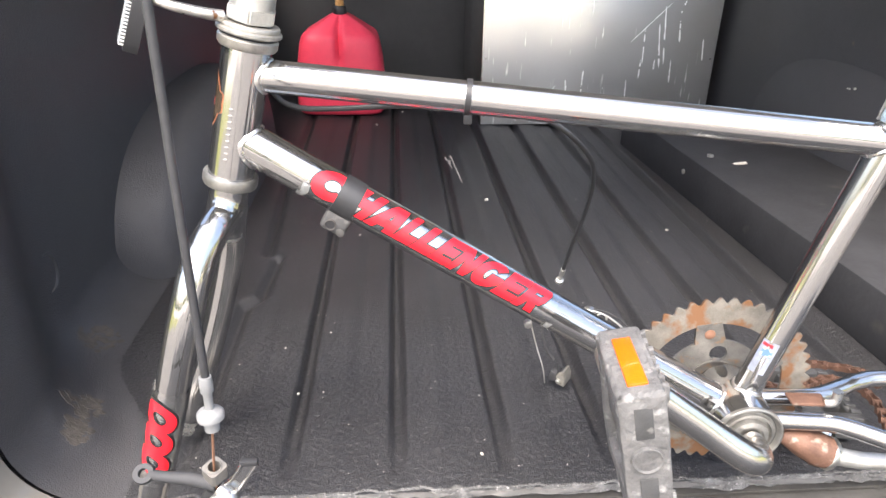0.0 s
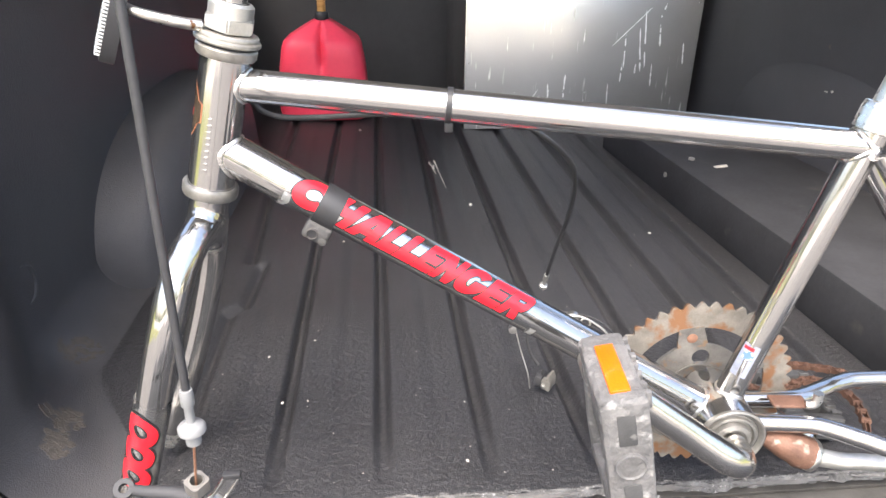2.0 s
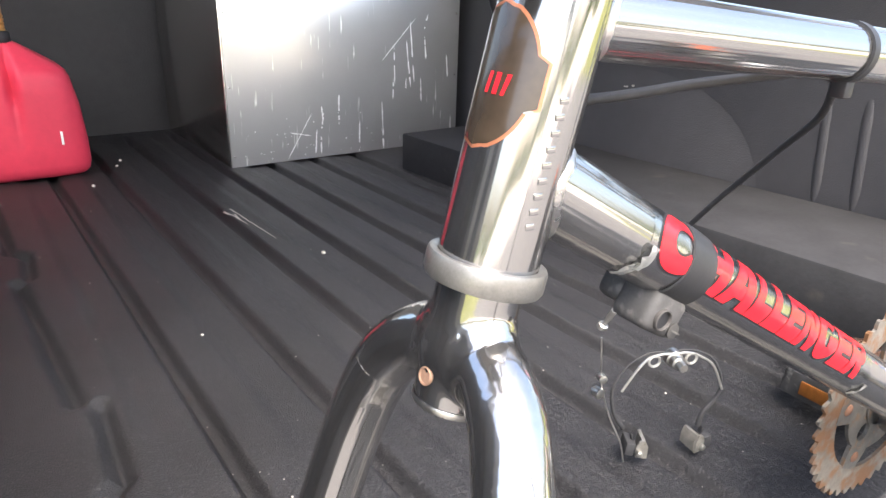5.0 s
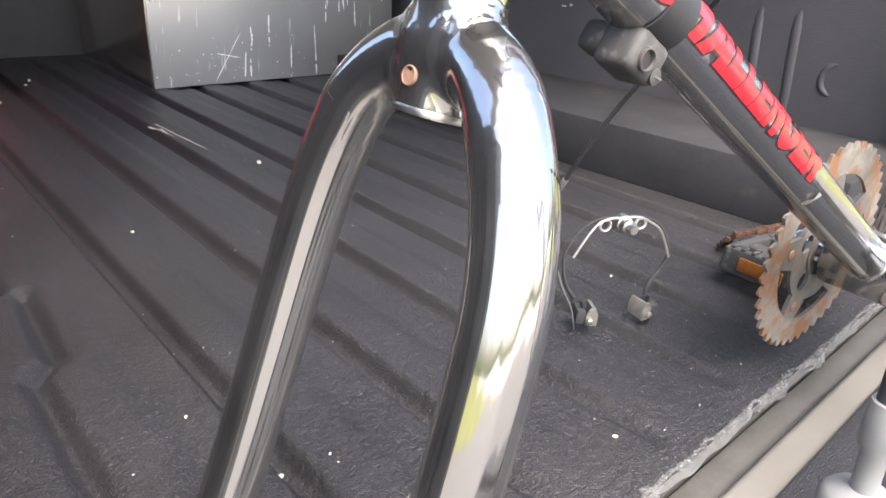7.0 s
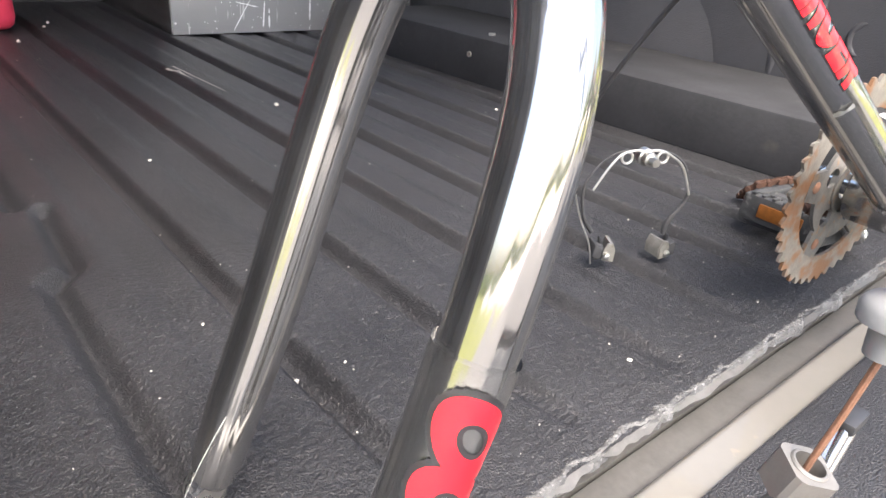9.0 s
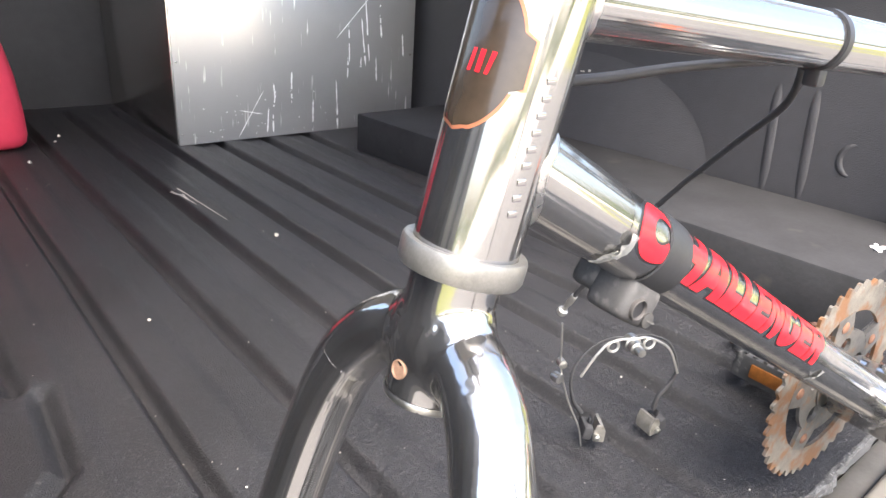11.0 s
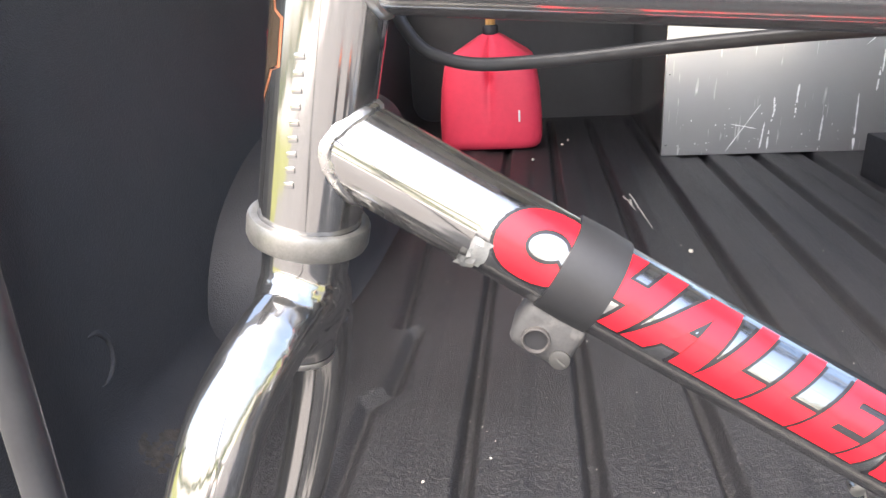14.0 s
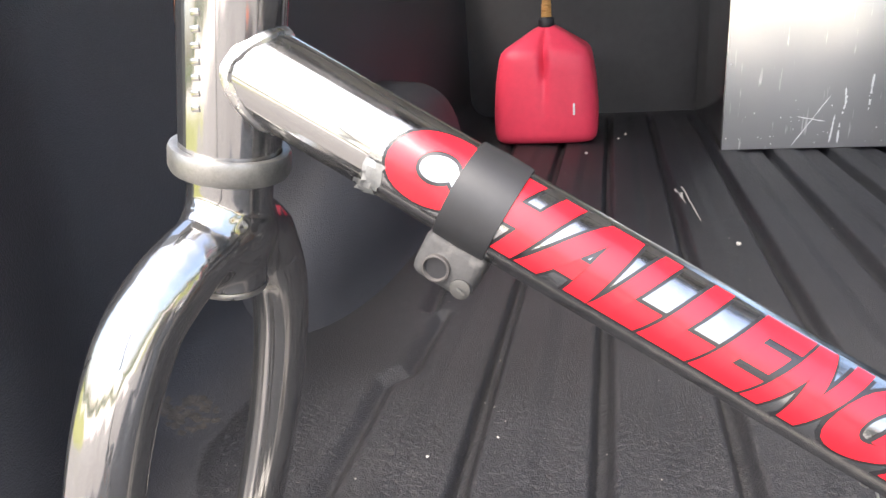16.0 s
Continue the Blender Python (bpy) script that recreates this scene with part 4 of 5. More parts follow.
def chain_run(path):
    """Links one after another along the path."""
    pts = [path[0]]
    for p, q in zip(path, path[1:]):
        while (q - pts[-1]).length >= 0.0127:
            pts.append(pts[-1] + (q - pts[-1]).normalized() * 0.0127)
    for k in range(len(pts) - 1):
        a, b = pts[k], pts[k + 1]
        d = (b - a).normalized()
        side = d.cross(Vector((0, 0, 1))).normalized()
        bm = B()
        off = 0.0036 if k % 2 else 0.0022
        for s in (-1, 1):
            o = side * off * s
            m = Matrix((( *d, 0), (*side, 0), (*d.cross(side), 0), (0, 0, 0, 1))).transposed()
            m = Matrix.Translation((a + b) / 2 + o) @ m
            prism(bm, [(0.0105 * math.cos(t) * (1 if abs(math.cos(t)) > 0.3 else 0.9), 0.0044 * math.sin(t) * (0.75 if abs(math.cos(t)) < 0.4 else 1)) for t in (2 * math.pi * j / 12 for j in range(12))], 0.0011, m @ pose(0, 0, 0, 90, 0, 0))
        sweep(bm, [a - side * 0.0052, a + side * 0.0052], 0.0037, 8)
        part("chain_link", bm, RUST, chain)


chain_run(spline([LAID @ Vector(p) for p in ((0.500, 0.062, 0.880), (0.512, 0.078, 0.866), (0.535, 0.098, 0.862), (0.562, 0.112, 0.862), (0.590, 0.112, 0.855), )] + [Vector(p) for p in ((0.491, 0.110, 0.860), (0.522, 0.098, 0.858), (0.533, 0.077, 0.852), (0.528, 0.050, 0.846), (0.523, 0.032, 0.830))], 6))
chain_run(spline([Vector(p) for p in ((0.512, 0.206, 0.8065), (0.502, 0.197, 0.818), (0.497, 0.185, 0.833), (0.519, 0.166, 0.840), (0.541, 0.149, 0.846), (0.556, 0.128, 0.852), (0.560, 0.104, 0.846))], 6))

# ---- decals ----
STROKES = {
    "H": [[(0, 0), (0.34, 0), (0.34, 1), (0, 1)], [(0.66, 0), (1, 0), (1, 1), (0.66, 1)], [(0.34, 0.36), (0.66, 0.36), (0.66, 0.64), (0.34, 0.64)]],
    "A": [[(-0.05, 0), (0.30, 0), (0.52, 0.72), (0.52, 1), (0.28, 1)], [(0.70, 0), (1.05, 0), (0.76, 1), (0.52, 1), (0.52, 0.72)], [(0.36, 0.18), (0.64, 0.18), (0.59, 0.42), (0.43, 0.42)]],
    "L": [[(0, 0), (0.40, 0), (0.40, 1), (0, 1)], [(0.40, 0), (1, 0), (1, 0.34), (0.40, 0.34)]],
    "E": [[(0, 0), (0.36, 0), (0.36, 1), (0, 1)], [(0.36, 0), (1, 0), (1, 0.28), (0.36, 0.28)], [(0.36, 0.37), (0.92, 0.37), (0.92, 0.63), (0.36, 0.63)], [(0.36, 0.72), (1, 0.72), (1, 1), (0.36, 1)]],
    "N": [[(0, 0), (0.32, 0), (0.32, 1), (0, 1)], [(0.68, 0), (1, 0), (1, 1), (0.68, 1)], [(0.32, 0.55), (0.68, 0), (0.68, 0.45), (0.32, 1)]],
    "R": [[(0, 0), (0.35, 0), (0.35, 1), (0, 1)], [(0.35, 0.74), (0.80, 0.74), (0.88, 1), (0.35, 1)], [(0.80, 0.74), (0.72, 0.60), (1.0, 0.52), (1.02, 0.86), (0.88, 1)], [(0.35, 0.36), (0.90, 0.36), (1.0, 0.52), (0.72, 0.60), (0.35, 0.60)], [(0.40, 0.36), (0.66, 0), (1.04, 0), (0.76, 0.36)]],
}


def arc_strokes(x, y, rx, ry, tx, ty, a0, a1, n=14):
    """A thick bent stroke as a chain of quads."""
    out = []
    for k in range(n):
        a, b = (radians(a0 + (a1 - a0) * j / n) for j in (k, k + 1))
        out.append([(x + rx * math.cos(a), y + ry * math.sin(a)), (x + rx * math.cos(b), y + ry * math.sin(b)), (x + (rx - tx) * math.cos(b), y + (ry - ty) * math.sin(b)), (x + (rx - tx) * math.cos(a), y + (ry - ty) * math.sin(a))])
    return out


STROKES["C"] = arc_strokes(0.5, 0.5, 0.56, 0.52, 0.32, 0.30, 35, 325, 22)
STROKES["G"] = arc_strokes(0.5, 0.5, 0.54, 0.52, 0.32, 0.28, 40, 345, 20) + [[(0.55, 0.30), (1.02, 0.30), (1.02, 0.52), (0.55, 0.52)]]
STROKES["O"] = arc_strokes(0.5, 0.5, 0.56, 0.52, 0.32, 0.30, 0, 360, 28)


def grow(poly, d):
    """The convex outline poly moved outwards by d."""
    n, out = len(poly), []
    area = sum(poly[k][0] * poly[(k + 1) % n][1] - poly[(k + 1) % n][0] * poly[k][1] for k in range(n))
    s = 1 if area > 0 else -1
    for k in range(n):
        p, q, r = (Vector(poly[j % n]) for j in (k - 1, k, k + 1))
        a, b = (q - p).normalized(), (r - q).normalized()
        na, nb = Vector((a.y, -a.x)) * s, Vector((b.y, -b.x)) * s
        m = (na + nb)
        m = m / max(0.35, m.length_squared) * 2 if m.length > 1e-6 else na
        out.append((q.x + d * m.x, q.y + d * m.y))
    return out


def wrap_letters(name, word, width, height, to, lift, material, parent, label, slant=0.0, fat=0.0, gap=0.06):
    """Letters of quads laid on a curved surface: to(x, y, lift) gives the place of a point of the word, in metres."""
    bm = B()
    n = len(word)
    spans = width if isinstance(width, list) else [(width * (i + gap / 2) / n, width * (i + 1 - gap / 2) / n) for i in range(n)]
    for (x0, x1), ch in zip(spans, word):
        for poly in STROKES[ch]:
            pts = []
            for x, y in poly:
                xx = x0 + x * (x1 - x0) + slant * (y - 0.5) * height
                pts.append((xx, (y - 0.5) * height))
            if fat:
                pts = grow(pts, fat)
            f = bm.faces.new([bm.verts.new((x, y, lift)) for x, y in pts])
    bmesh.ops.remove_doubles(bm, verts=bm.verts, dist=0.000004)
    bmesh.ops.triangulate(bm, faces=bm.faces)
    for _ in range(3):
        long = [e for e in bm.edges if abs(e.verts[0].co.y - e.verts[1].co.y) > height / 8]
        bmesh.ops.subdivide_edges(bm, edges=long, cuts=1)
        bmesh.ops.triangulate(bm, faces=[f for f in bm.faces if len(f.verts) > 3])
    for v in bm.verts:
        v.co = to(v.co.x, v.co.y, v.co.z)
    me_ob = part(name, bm, material, parent, label, smooth=60)
    return me_ob


UPN = dDT.cross(SIDE).normalized()
if UPN.z < 0:
    UPN = -UPN


def on_tube(p0, d, r, up, mid):
    """Round a tube: x along it from p0, y round it from the angle mid above the near side."""
    def to(x, y, lift):
        a = mid + y / r
        return p0 + d * x + (r + lift) * (math.cos(a) * -SIDE + math.sin(a) * up)
    return to


WORD0 = DT0 + dDT * 0.0688
to = on_tube(DT0, dDT, R_DT, UPN, radians(29.6))
SPANS = [(0.0612, 0.0905)] + [(a + 0.0002, b - 0.0002) for a, b in ((0.0935, 0.1158), (0.1178, 0.1418), (0.1430, 0.1592), (0.1602, 0.1770), (0.1778, 0.1946), (0.1954, 0.2135), (0.2150, 0.2390), (0.2405, 0.2605), (0.2615, 0.2815))]
for word, spans, h in (("C", SPANS[:1], 0.0265), ("HALLENGER", SPANS[1:], 0.0273)):
    for name, lift, material, fat, label in (("lettering_outline", 0.00022, DECAL_HOLE_BLACK, 0.0012, "black outline of the decal letters"), ("lettering", 0.00050, RED, 0.0, "bold slanted red decal letters")):
        wrap_letters(name, word, spans, h, lambda x, y, l: to(x + 0.00665, y, l), lift, material, down_tube, label, 0.487 if word != "C" else 0.25, fat)

# film under the letters
def film(name, p0, d, r, up, x0, x1, a0, a1, parent, material, lift):
    bm = B()
    n, k = 6, 24
    rows = [[bm.verts.new(p0 + d * (x0 + (x1 - x0) * i / n) + (r + lift) * (math.cos(a) * -SIDE + math.sin(a) * up)) for a in (radians(a0 + (a1 - a0) * j / k) for j in range(k + 1))] for i in range(n + 1)]
    for p, q in zip(rows, rows[1:]):
        for j in range(k):
            bm.faces.new((p[j], p[j + 1], q[j + 1], q[j]))
    return part(name, bm, material, parent, "clear decal film")


FILM = mat("clear_decal_film", (0.44, 0.44, 0.445), 0.19, 1.0, rough_var=0.06, scale=25, bump=0.0004, bump_scale=70)
film("film", WORD0, dDT, R_DT, UPN, -0.0085, 0.232, -75, 112, down_tube, FILM, 0.00010)

# crumpled ends of the film
for seed, x0, a0 in ((3, -0.010, -68), (5, -0.008, -40), (8, 0.2305, -58)):
    rr = random.Random(seed)
    bm = B()
    rows = []
    for k in range(5):
        row = []
        for q in range(7):
            a = radians(a0 + 7 * q)
            lift = 0.0004 + rr.uniform(0.0, 0.0022) * (1 - k / 4)
            row.append(bm.verts.new(WORD0 + dDT * (x0 + 0.0016 * k + rr.uniform(-0.0006, 0.0006)) + (R_DT + lift) * (math.cos(a) * -SIDE + math.sin(a) * UPN)))
        rows.append(row)
    for p, q in zip(rows, rows[1:]):
        for k in range(6):
            bm.faces.new((p[k], p[k + 1], q[k + 1], q[k]))
    part("torn_film", bm, TORN_FILM, down_tube, "crumpled torn end of clear film", smooth=20)

# fork leg decal on the near leg
F0, F1 = Vector((-0.0325, -0.0679, 0.982)), Vector((-0.0622, -0.0672, 0.885))
dF = (F1 - F0).normalized()
fup = -dF.cross(SIDE).normalized()
if fup.x < 0:
    fup = -fup
to = on_tube(F0, dF, 0.0144, fup, radians(-8))
near_leg = next(o for o in bike.children if o.name == "fork_leg")
for x0 in (0.0150, 0.0405, 0.0660):
    wrap_letters("numeral_outline", "O", 0.0275, 0.0285, lambda x, y, l: to(x + x0, y, l), 0.0005, DECAL_HOLE_BLACK, near_leg, "black outline of the decal", 0.38, 0.0019)
    wrap_letters("numeral", "O", 0.0275, 0.0285, lambda x, y, l: to(x + x0, y, l), 0.0008, RED, near_leg, "thick slanted red decal ring", 0.38)
bm = B()
rows = []
for k in range(13):
    x = 0.004 + 0.105 * k / 12
    rr = 0.0150 + 0.0004 + 0.0010 * max(0, noise.noise((k * 0.6, 2.0, 0.0)))
    c = F0 + dF * x
    rows.append([bm.verts.new(c + (rr + (0.006 * max(0, j - 27) / 5 if j > 27 else 0)) * (math.cos(a) * -SIDE + math.sin(a) * fup)) for j, a in enumerate(radians(-160 + 330 * q / 32) for q in range(33))])
for p, q in zip(rows, rows[1:]):
    for j in range(32):
        bm.faces.new((p[j], p[j + 1], q[j + 1], q[j]))
part("film_sleeve", bm, CLEAR, near_leg, "loose clear plastic film sleeve").visible_shadow = False

# head badge: dark shield with a red and gold edge, plain red marks
def on_head(x, y, lift):
    """x round the head tube from its front, y along it."""
    a = x / R_HT
    front = SIDE.cross(dHT).normalized()
    if front.x > 0:
        front = -front
    return HT0 + dHT * (0.0625 + y) + (R_HT + lift) * (math.cos(a) * front - math.sin(a) * SIDE)


def shield(name, sx, sy, lift, material, label):
    bm = B()
    n, rows = 26, []
    for j in range(n + 1):
        y = -1 + 2 * j / n
        w = math.sqrt(max(0.0, 1 - y * y)) * 0.92
        if abs(y) < 0.36:
            w = 1.06
        rows.append([bm.verts.new(on_head(sx * w * (-1 + 2 * k / 14), sy * y, lift)) for k in range(15)])
    for p, q in zip(rows, rows[1:]):
        for k in range(14):
            bm.faces.new((p[k], p[k + 1], q[k + 1], q[k]))
    return part(name, bm, material, head_tube, label)


shield("badge_edge", 0.0195, 0.0238, 0.00025, DECAL_GOLD, "worn red and gold badge edge")
shield("badge", 0.0184, 0.0226, 0.00045, BADGE, "dark oval head badge")
bm = B()
for pts in ([(-0.0070, -0.0055), (-0.0045, -0.0055), (-0.0030, 0.0055), (-0.0055, 0.0055)], [(-0.0015, -0.0055), (0.0015, -0.0055), (0.0025, 0.0055), (-0.0005, 0.0055)],
            [(0.0040, -0.0055), (0.0060, -0.0055), (0.0085, 0.0055), (0.0060, 0.0055)]):
    bm.faces.new([bm.verts.new(on_head(0.6 * x + 0.0045, 0.62 * y - 0.002, 0.0007)) for x, y in pts])
part("badge_mark", bm, RED, head_tube, "plain red bars on the badge")

# stamped characters on the head tube, as plain bars
for k in range(9):
    bm = B()
    p = on_head(R_HT * radians(86), -0.044 + k * 0.0052, 0.0)
    m = axis(p, (p - (HT0 + dHT * (p - HT0).dot(dHT))).normalized())
    box(bm, (-0.0017, -0.0011, -0.0006), (0.0017, 0.0011, 0.00045), 0.0003, m)
    part("stamped_bar", bm, CHROME, head_tube)

# sticker on the seat tube
sup = Vector((-dST.z, 0, dST.x))
to = on_tube(BB + dST * 0.050, dST, R_ST, sup if sup.x > 0 else -sup, radians(-38))
def patch(name, x0, x1, y0, y1, lift, material, label):
    bm = B()
    rows = [[bm.verts.new(to(x0 + (x1 - x0) * i / 3, y0 + (y1 - y0) * j / 8, lift)) for j in range(9)] for i in range(4)]
    for p, q in zip(rows, rows[1:]):
        for j in range(8):
            bm.faces.new((p[j], p[j + 1], q[j + 1], q[j]))
    return part(name, bm, material, seat_tube, label)
patch("sticker", 0, 0.034, -0.0075, 0.0075, 0.0002, STICKER, "small white printed sticker")
patch("sticker_print", 0.019, 0.027, -0.004, 0.005, 0.0004, STICKER_BLUE, "blue mark on the sticker")
patch("sticker_print", 0.0285, 0.0315, -0.006, 0.003, 0.0004, RED, "red mark on the sticker")

# zip tie round top tube
ZT = TT0 + dTT * 0.1695
bm = B()
lathe(bm, [(R_TT + 0.0001, -0.0024), (R_TT + 0.0013, -0.0022), (R_TT + 0.0013, 0.0022), (R_TT + 0.0001, 0.0024)], axis(ZT, dTT), 36)
box(bm, (ZT.x - 0.0035, -0.006, ZT.z - R_TT - 0.0075), (ZT.x + 0.0035, 0.002, ZT.z - R_TT + 0.001), 0.0012)
part("zip_tie", bm, BLACK_PLASTIC, bike, "black plastic cable tie")

# clamp on the down tube
CL = DT0 + dDT * 0.0985
bm = B()
lathe(bm, [(R_DT + 0.0003, -0.0096), (R_DT + 0.0013, -0.0094), (R_DT + 0.0016, 0.0), (R_DT + 0.0013, 0.0094), (R_DT + 0.0003, 0.0096)], axis(CL, dDT), 44)
clamp = part("clamp", bm, BLACK_PLASTIC, bike, "black rubber strap clamp on the down tube")
cm = Matrix((( *dDT, 0), (*(-SIDE), 0), (*UPN, 0), (0, 0, 0, 1))).transposed()
cm = Matrix.Translation(CL) @ cm
bm = B()
box(bm, (-0.011, -0.009, -0.0310), (0.012, 0.0125, -0.0125), 0.004, cm, 3)
box(bm, (-0.010, -0.022, -0.0260), (0.004, -0.006, -0.0120), 0.004, cm, 3)
block = part("clamp_block", bm, DUSTY, clamp, "black plastic clamp block")
bm = B()
lathe(bm, [(0.0040, -0.006), (0.0040, 0.0008), (0.0043, 0.0012), (0.0049, 0.0010), (0.0052, -0.003)], cm @ pose(-0.0025, 0.0130, -0.0238, -90, 0, 0), 28)
part("clamp_socket", bm, SOCKET, clamp, "scuffed round socket")
# flat black disc paints the shade inside the socket
bm = B()
lathe(bm, [(0.0, -0.0004), (0.0041, -0.0003)], cm @ pose(-0.0025, 0.0130, -0.0238, -90, 0, 0), 24)
part("socket_shade", bm, DECAL_HOLE_BLACK, clamp, "black disc for the shade in the socket")
bm = B()
lathe(bm, [(0.0, 0.0006), (0.0022, 0.0008), (0.0036, 0.0004), (0.0038, -0.003)], cm @ pose(0.0080, 0.0128, -0.0262, -90, 0, 0), 20)
box(bm, (-0.003, -0.0004, 0.0007), (0.003, 0.0004, 0.0011), 0.0, cm @ pose(0.0080, 0.0128, -0.0262, -90, 0, 25))
part("clamp_screw", bm, SCREW, clamp, "slotted steel screw")

# front reflector on a bracket from the headset
refl = thing("front_reflector", "clear ribbed reflector in a black case on steel bracket", "reflector", LAID)
bm = B()
sweep(bm, [(0.030, -0.012, 1.2665), (0.012, -0.022, 1.271), (-0.012, -0.026, 1.278), (-0.030, -0.020, 1.287)], [0.0045, 0.004, 0.0035, 0.0035], 10)
part("bracket", bm, STEEL, refl, "bent steel bracket")
bm = B()
rm = Matrix.Translation((-0.030, -0.015, 1.274)) @ pose(0, 0, 0, 0, 0, 26) @ pose(0, 0, 0, 0, 20, 0)
out = [(-0.022, -0.026), (-0.016, -0.033), (0.016, -0.033), (0.022, -0.026), (0.026, 0.02), (0.018, 0.034), (-0.018, 0.034), (-0.026, 0.02)]
prism(bm, out, 0.010, rm @ pose(0, 0, 0, 90, 0, 90) @ pose(0, 0, -0.005))
part("case", bm, BLACK_PLASTIC, refl, "black reflector case")
bm = B()
for k in range(24):
    z = -0.0292 + k * 0.00246
    box(bm, (-0.0085, -0.0192, z), (-0.0045, 0.0192, z + 0.0014), 0.0003, rm, 1)
part("lens", bm, WHITE_REFLECTOR, refl, "clear ribbed lens")

# ---- cables and loose brakes ----
cable = thing("front_brake_cable", "grey-black brake cable with white adjuster and bare rusty wire", "brake cable", pose(0.0076, -0.001, 0))
bm = B()
sweep(bm, [(-0.115, 0.030, 1.405), (-0.130, -0.02, 1.43), (-0.146, -0.075, 1.40), (-0.147, -0.098, 1.33), (-0.147, -0.104, 1.24), (-0.1465, -0.109, 1.14), (-0.146, -0.113, 1.048)], 0.0029, 16)
part("housing", bm, RUBBER, cable)
bm = B()
am = axis((-0.146, -0.1135, 1.046), (0.0, -0.05, -1))
lathe(bm, [(0.0, -0.004), (0.0042, -0.004), (0.0046, 0.0), (0.0046, 0.008), (0.0032, 0.010), (0.0032, 0.022), (0.0080, 0.024), (0.0095, 0.026), (0.0095, 0.030), (0.0055, 0.032), (0.0052, 0.040), (0.0, 0.041)], am, 22)
part("adjuster", bm, WHITE_PLASTIC, cable, "white plastic barrel adjuster")
bm = B()
sweep(bm, [(-0.146, -0.1155, 1.008), (-0.149, -0.113, 0.985), (-0.152, -0.110, 0.960), (-0.152, -0.110, 0.940)], 0.0010, 8)
part("wire", bm, COPPER_WIRE, cable, "bare rusty wire")

brake = thing("front_brake_caliper", "loose front brake caliper hanging from its cable", "brake caliper", pose(0.0076, -0.001, 0))
bm = B()
pm = axis((-0.151, -0.111, 0.967), (0.1, -0.25, 1)) @ pose(0, 0, 0, 0, 0, 30)
pierced(bm, [(-0.0074, -0.0042), (-0.0068, -0.0058), (-0.0052, -0.0070), (0.0052, -0.0070), (0.0068, -0.0058), (0.0074, -0.0042), (0.0074, 0.0042), (0.0068, 0.0058), (0.0052, 0.0070), (-0.0052, 0.0070), (-0.0068, 0.0058), (-0.0074, 0.0042)], [(0, 0, 0.0046)], 0.012, pm @ pose(0, 0, -0.012))
lathe(bm, [(0.0046, -0.002), (0.0046, 0.0008), (0.0052, 0.0008), (0.0057, 0.0002)], pm, 24)
part("cable_anchor", bm, ANCHOR, brake, "cast metal cable anchor with a round hole", smooth=30)
# black disc closes the hole, the shade in it put into the colour
bm = B()
lathe(bm, [(0.0, 0.0), (0.0062, 0.0)], pm @ pose(0, 0, -0.0116), 16)
part("anchor_shade", bm, BLACK_DULL, brake, "black disc for the shade down the anchor hole")
bm = B()
sweep(bm, [(-0.152, -0.110, 0.950), (-0.170, -0.109, 0.9545), (-0.188, -0.109, 0.9575), (-0.199, -0.109, 0.9600)], [0.0060, 0.0050, 0.0042, 0.0040], 14)
lathe(bm, [(0.0035, -0.003), (0.0072, -0.003), (0.0080, 0.0), (0.0072, 0.003), (0.0035, 0.003), (0.0035, -0.003)], axis((-0.2035, -0.109, 0.961), (0.1, -0.6, 0.8)), 22)
part("arm", bm, BLACK_DULL, brake, "dusty black brake arm with an eye")
bm = B()
sweep(bm, [(-0.154, -0.110, 0.945), (-0.166, -0.104, 0.920), (-0.176, -0.098, 0.885), (-0.18, -0.094, 0.850)], [0.006, 0.0062, 0.006, 0.0055], 12)
part("arm", bm, BLACK_PLASTIC, brake, "black lower brake arm")
bm = B()
for vz in ((-0.1455, 0.9500), (-0.1390, 0.9555), (-0.1300, 0.9705)), ((-0.1400, 0.9400), (-0.1330, 0.9480), (-0.1195, 0.9690)):
    sweep(bm, [(x, -0.112, z) for x, z in vz], 0.0016, 10)
prism(bm, [(-0.1455, 0.9500), (-0.1400, 0.9400), (-0.1195, 0.9690), (-0.1300, 0.9705)], 0.0016, Matrix.Translation((0, -0.110, 0)) @ pose(0, 0, 0, 90, 0, 0))
lever = part("lever", bm, CHROME, brake, "bright pressed steel lever with raised rims")
bm = B()
box(bm, (-0.1315, -0.1145, 0.9690), (-0.1185, -0.1085, 0.9735), 0.0012)
part("tip", bm, BLACK_PLASTIC, lever, "black plastic tip")
bm = B()
sweep(bm, [(-0.150, -0.113, 0.948), (-0.142, -0.116, 0.941), (-0.139, -0.117, 0.930), (-0.143, -0.115, 0.915), (-0.14, -0.11, 0.86)], [0.0055, 0.0065, 0.0062, 0.005, 0.005], 14)
part("arm", bm, STEEL, brake, "polished brake arm")
bm = B()
lathe(bm, [(0.0, 0.004), (0.005, 0.004), (0.0062, 0.003), (0.0062, -0.006), (0.0, -0.006)], axis((-0.151, -0.121, 0.940), (0.1, -0.8, 0.4)), 20)
part("pivot_bolt", bm, ZINC, brake, "round steel pivot bolt")
for x in (-0.18, -0.14):
    bm = B()
    box(bm, (x - 0.006, -0.120, 0.836), (x + 0.006, -0.080, 0.852), 0.003)
    part("brake_pad", bm, BLACK_DULL, brake, "worn black brake pad")

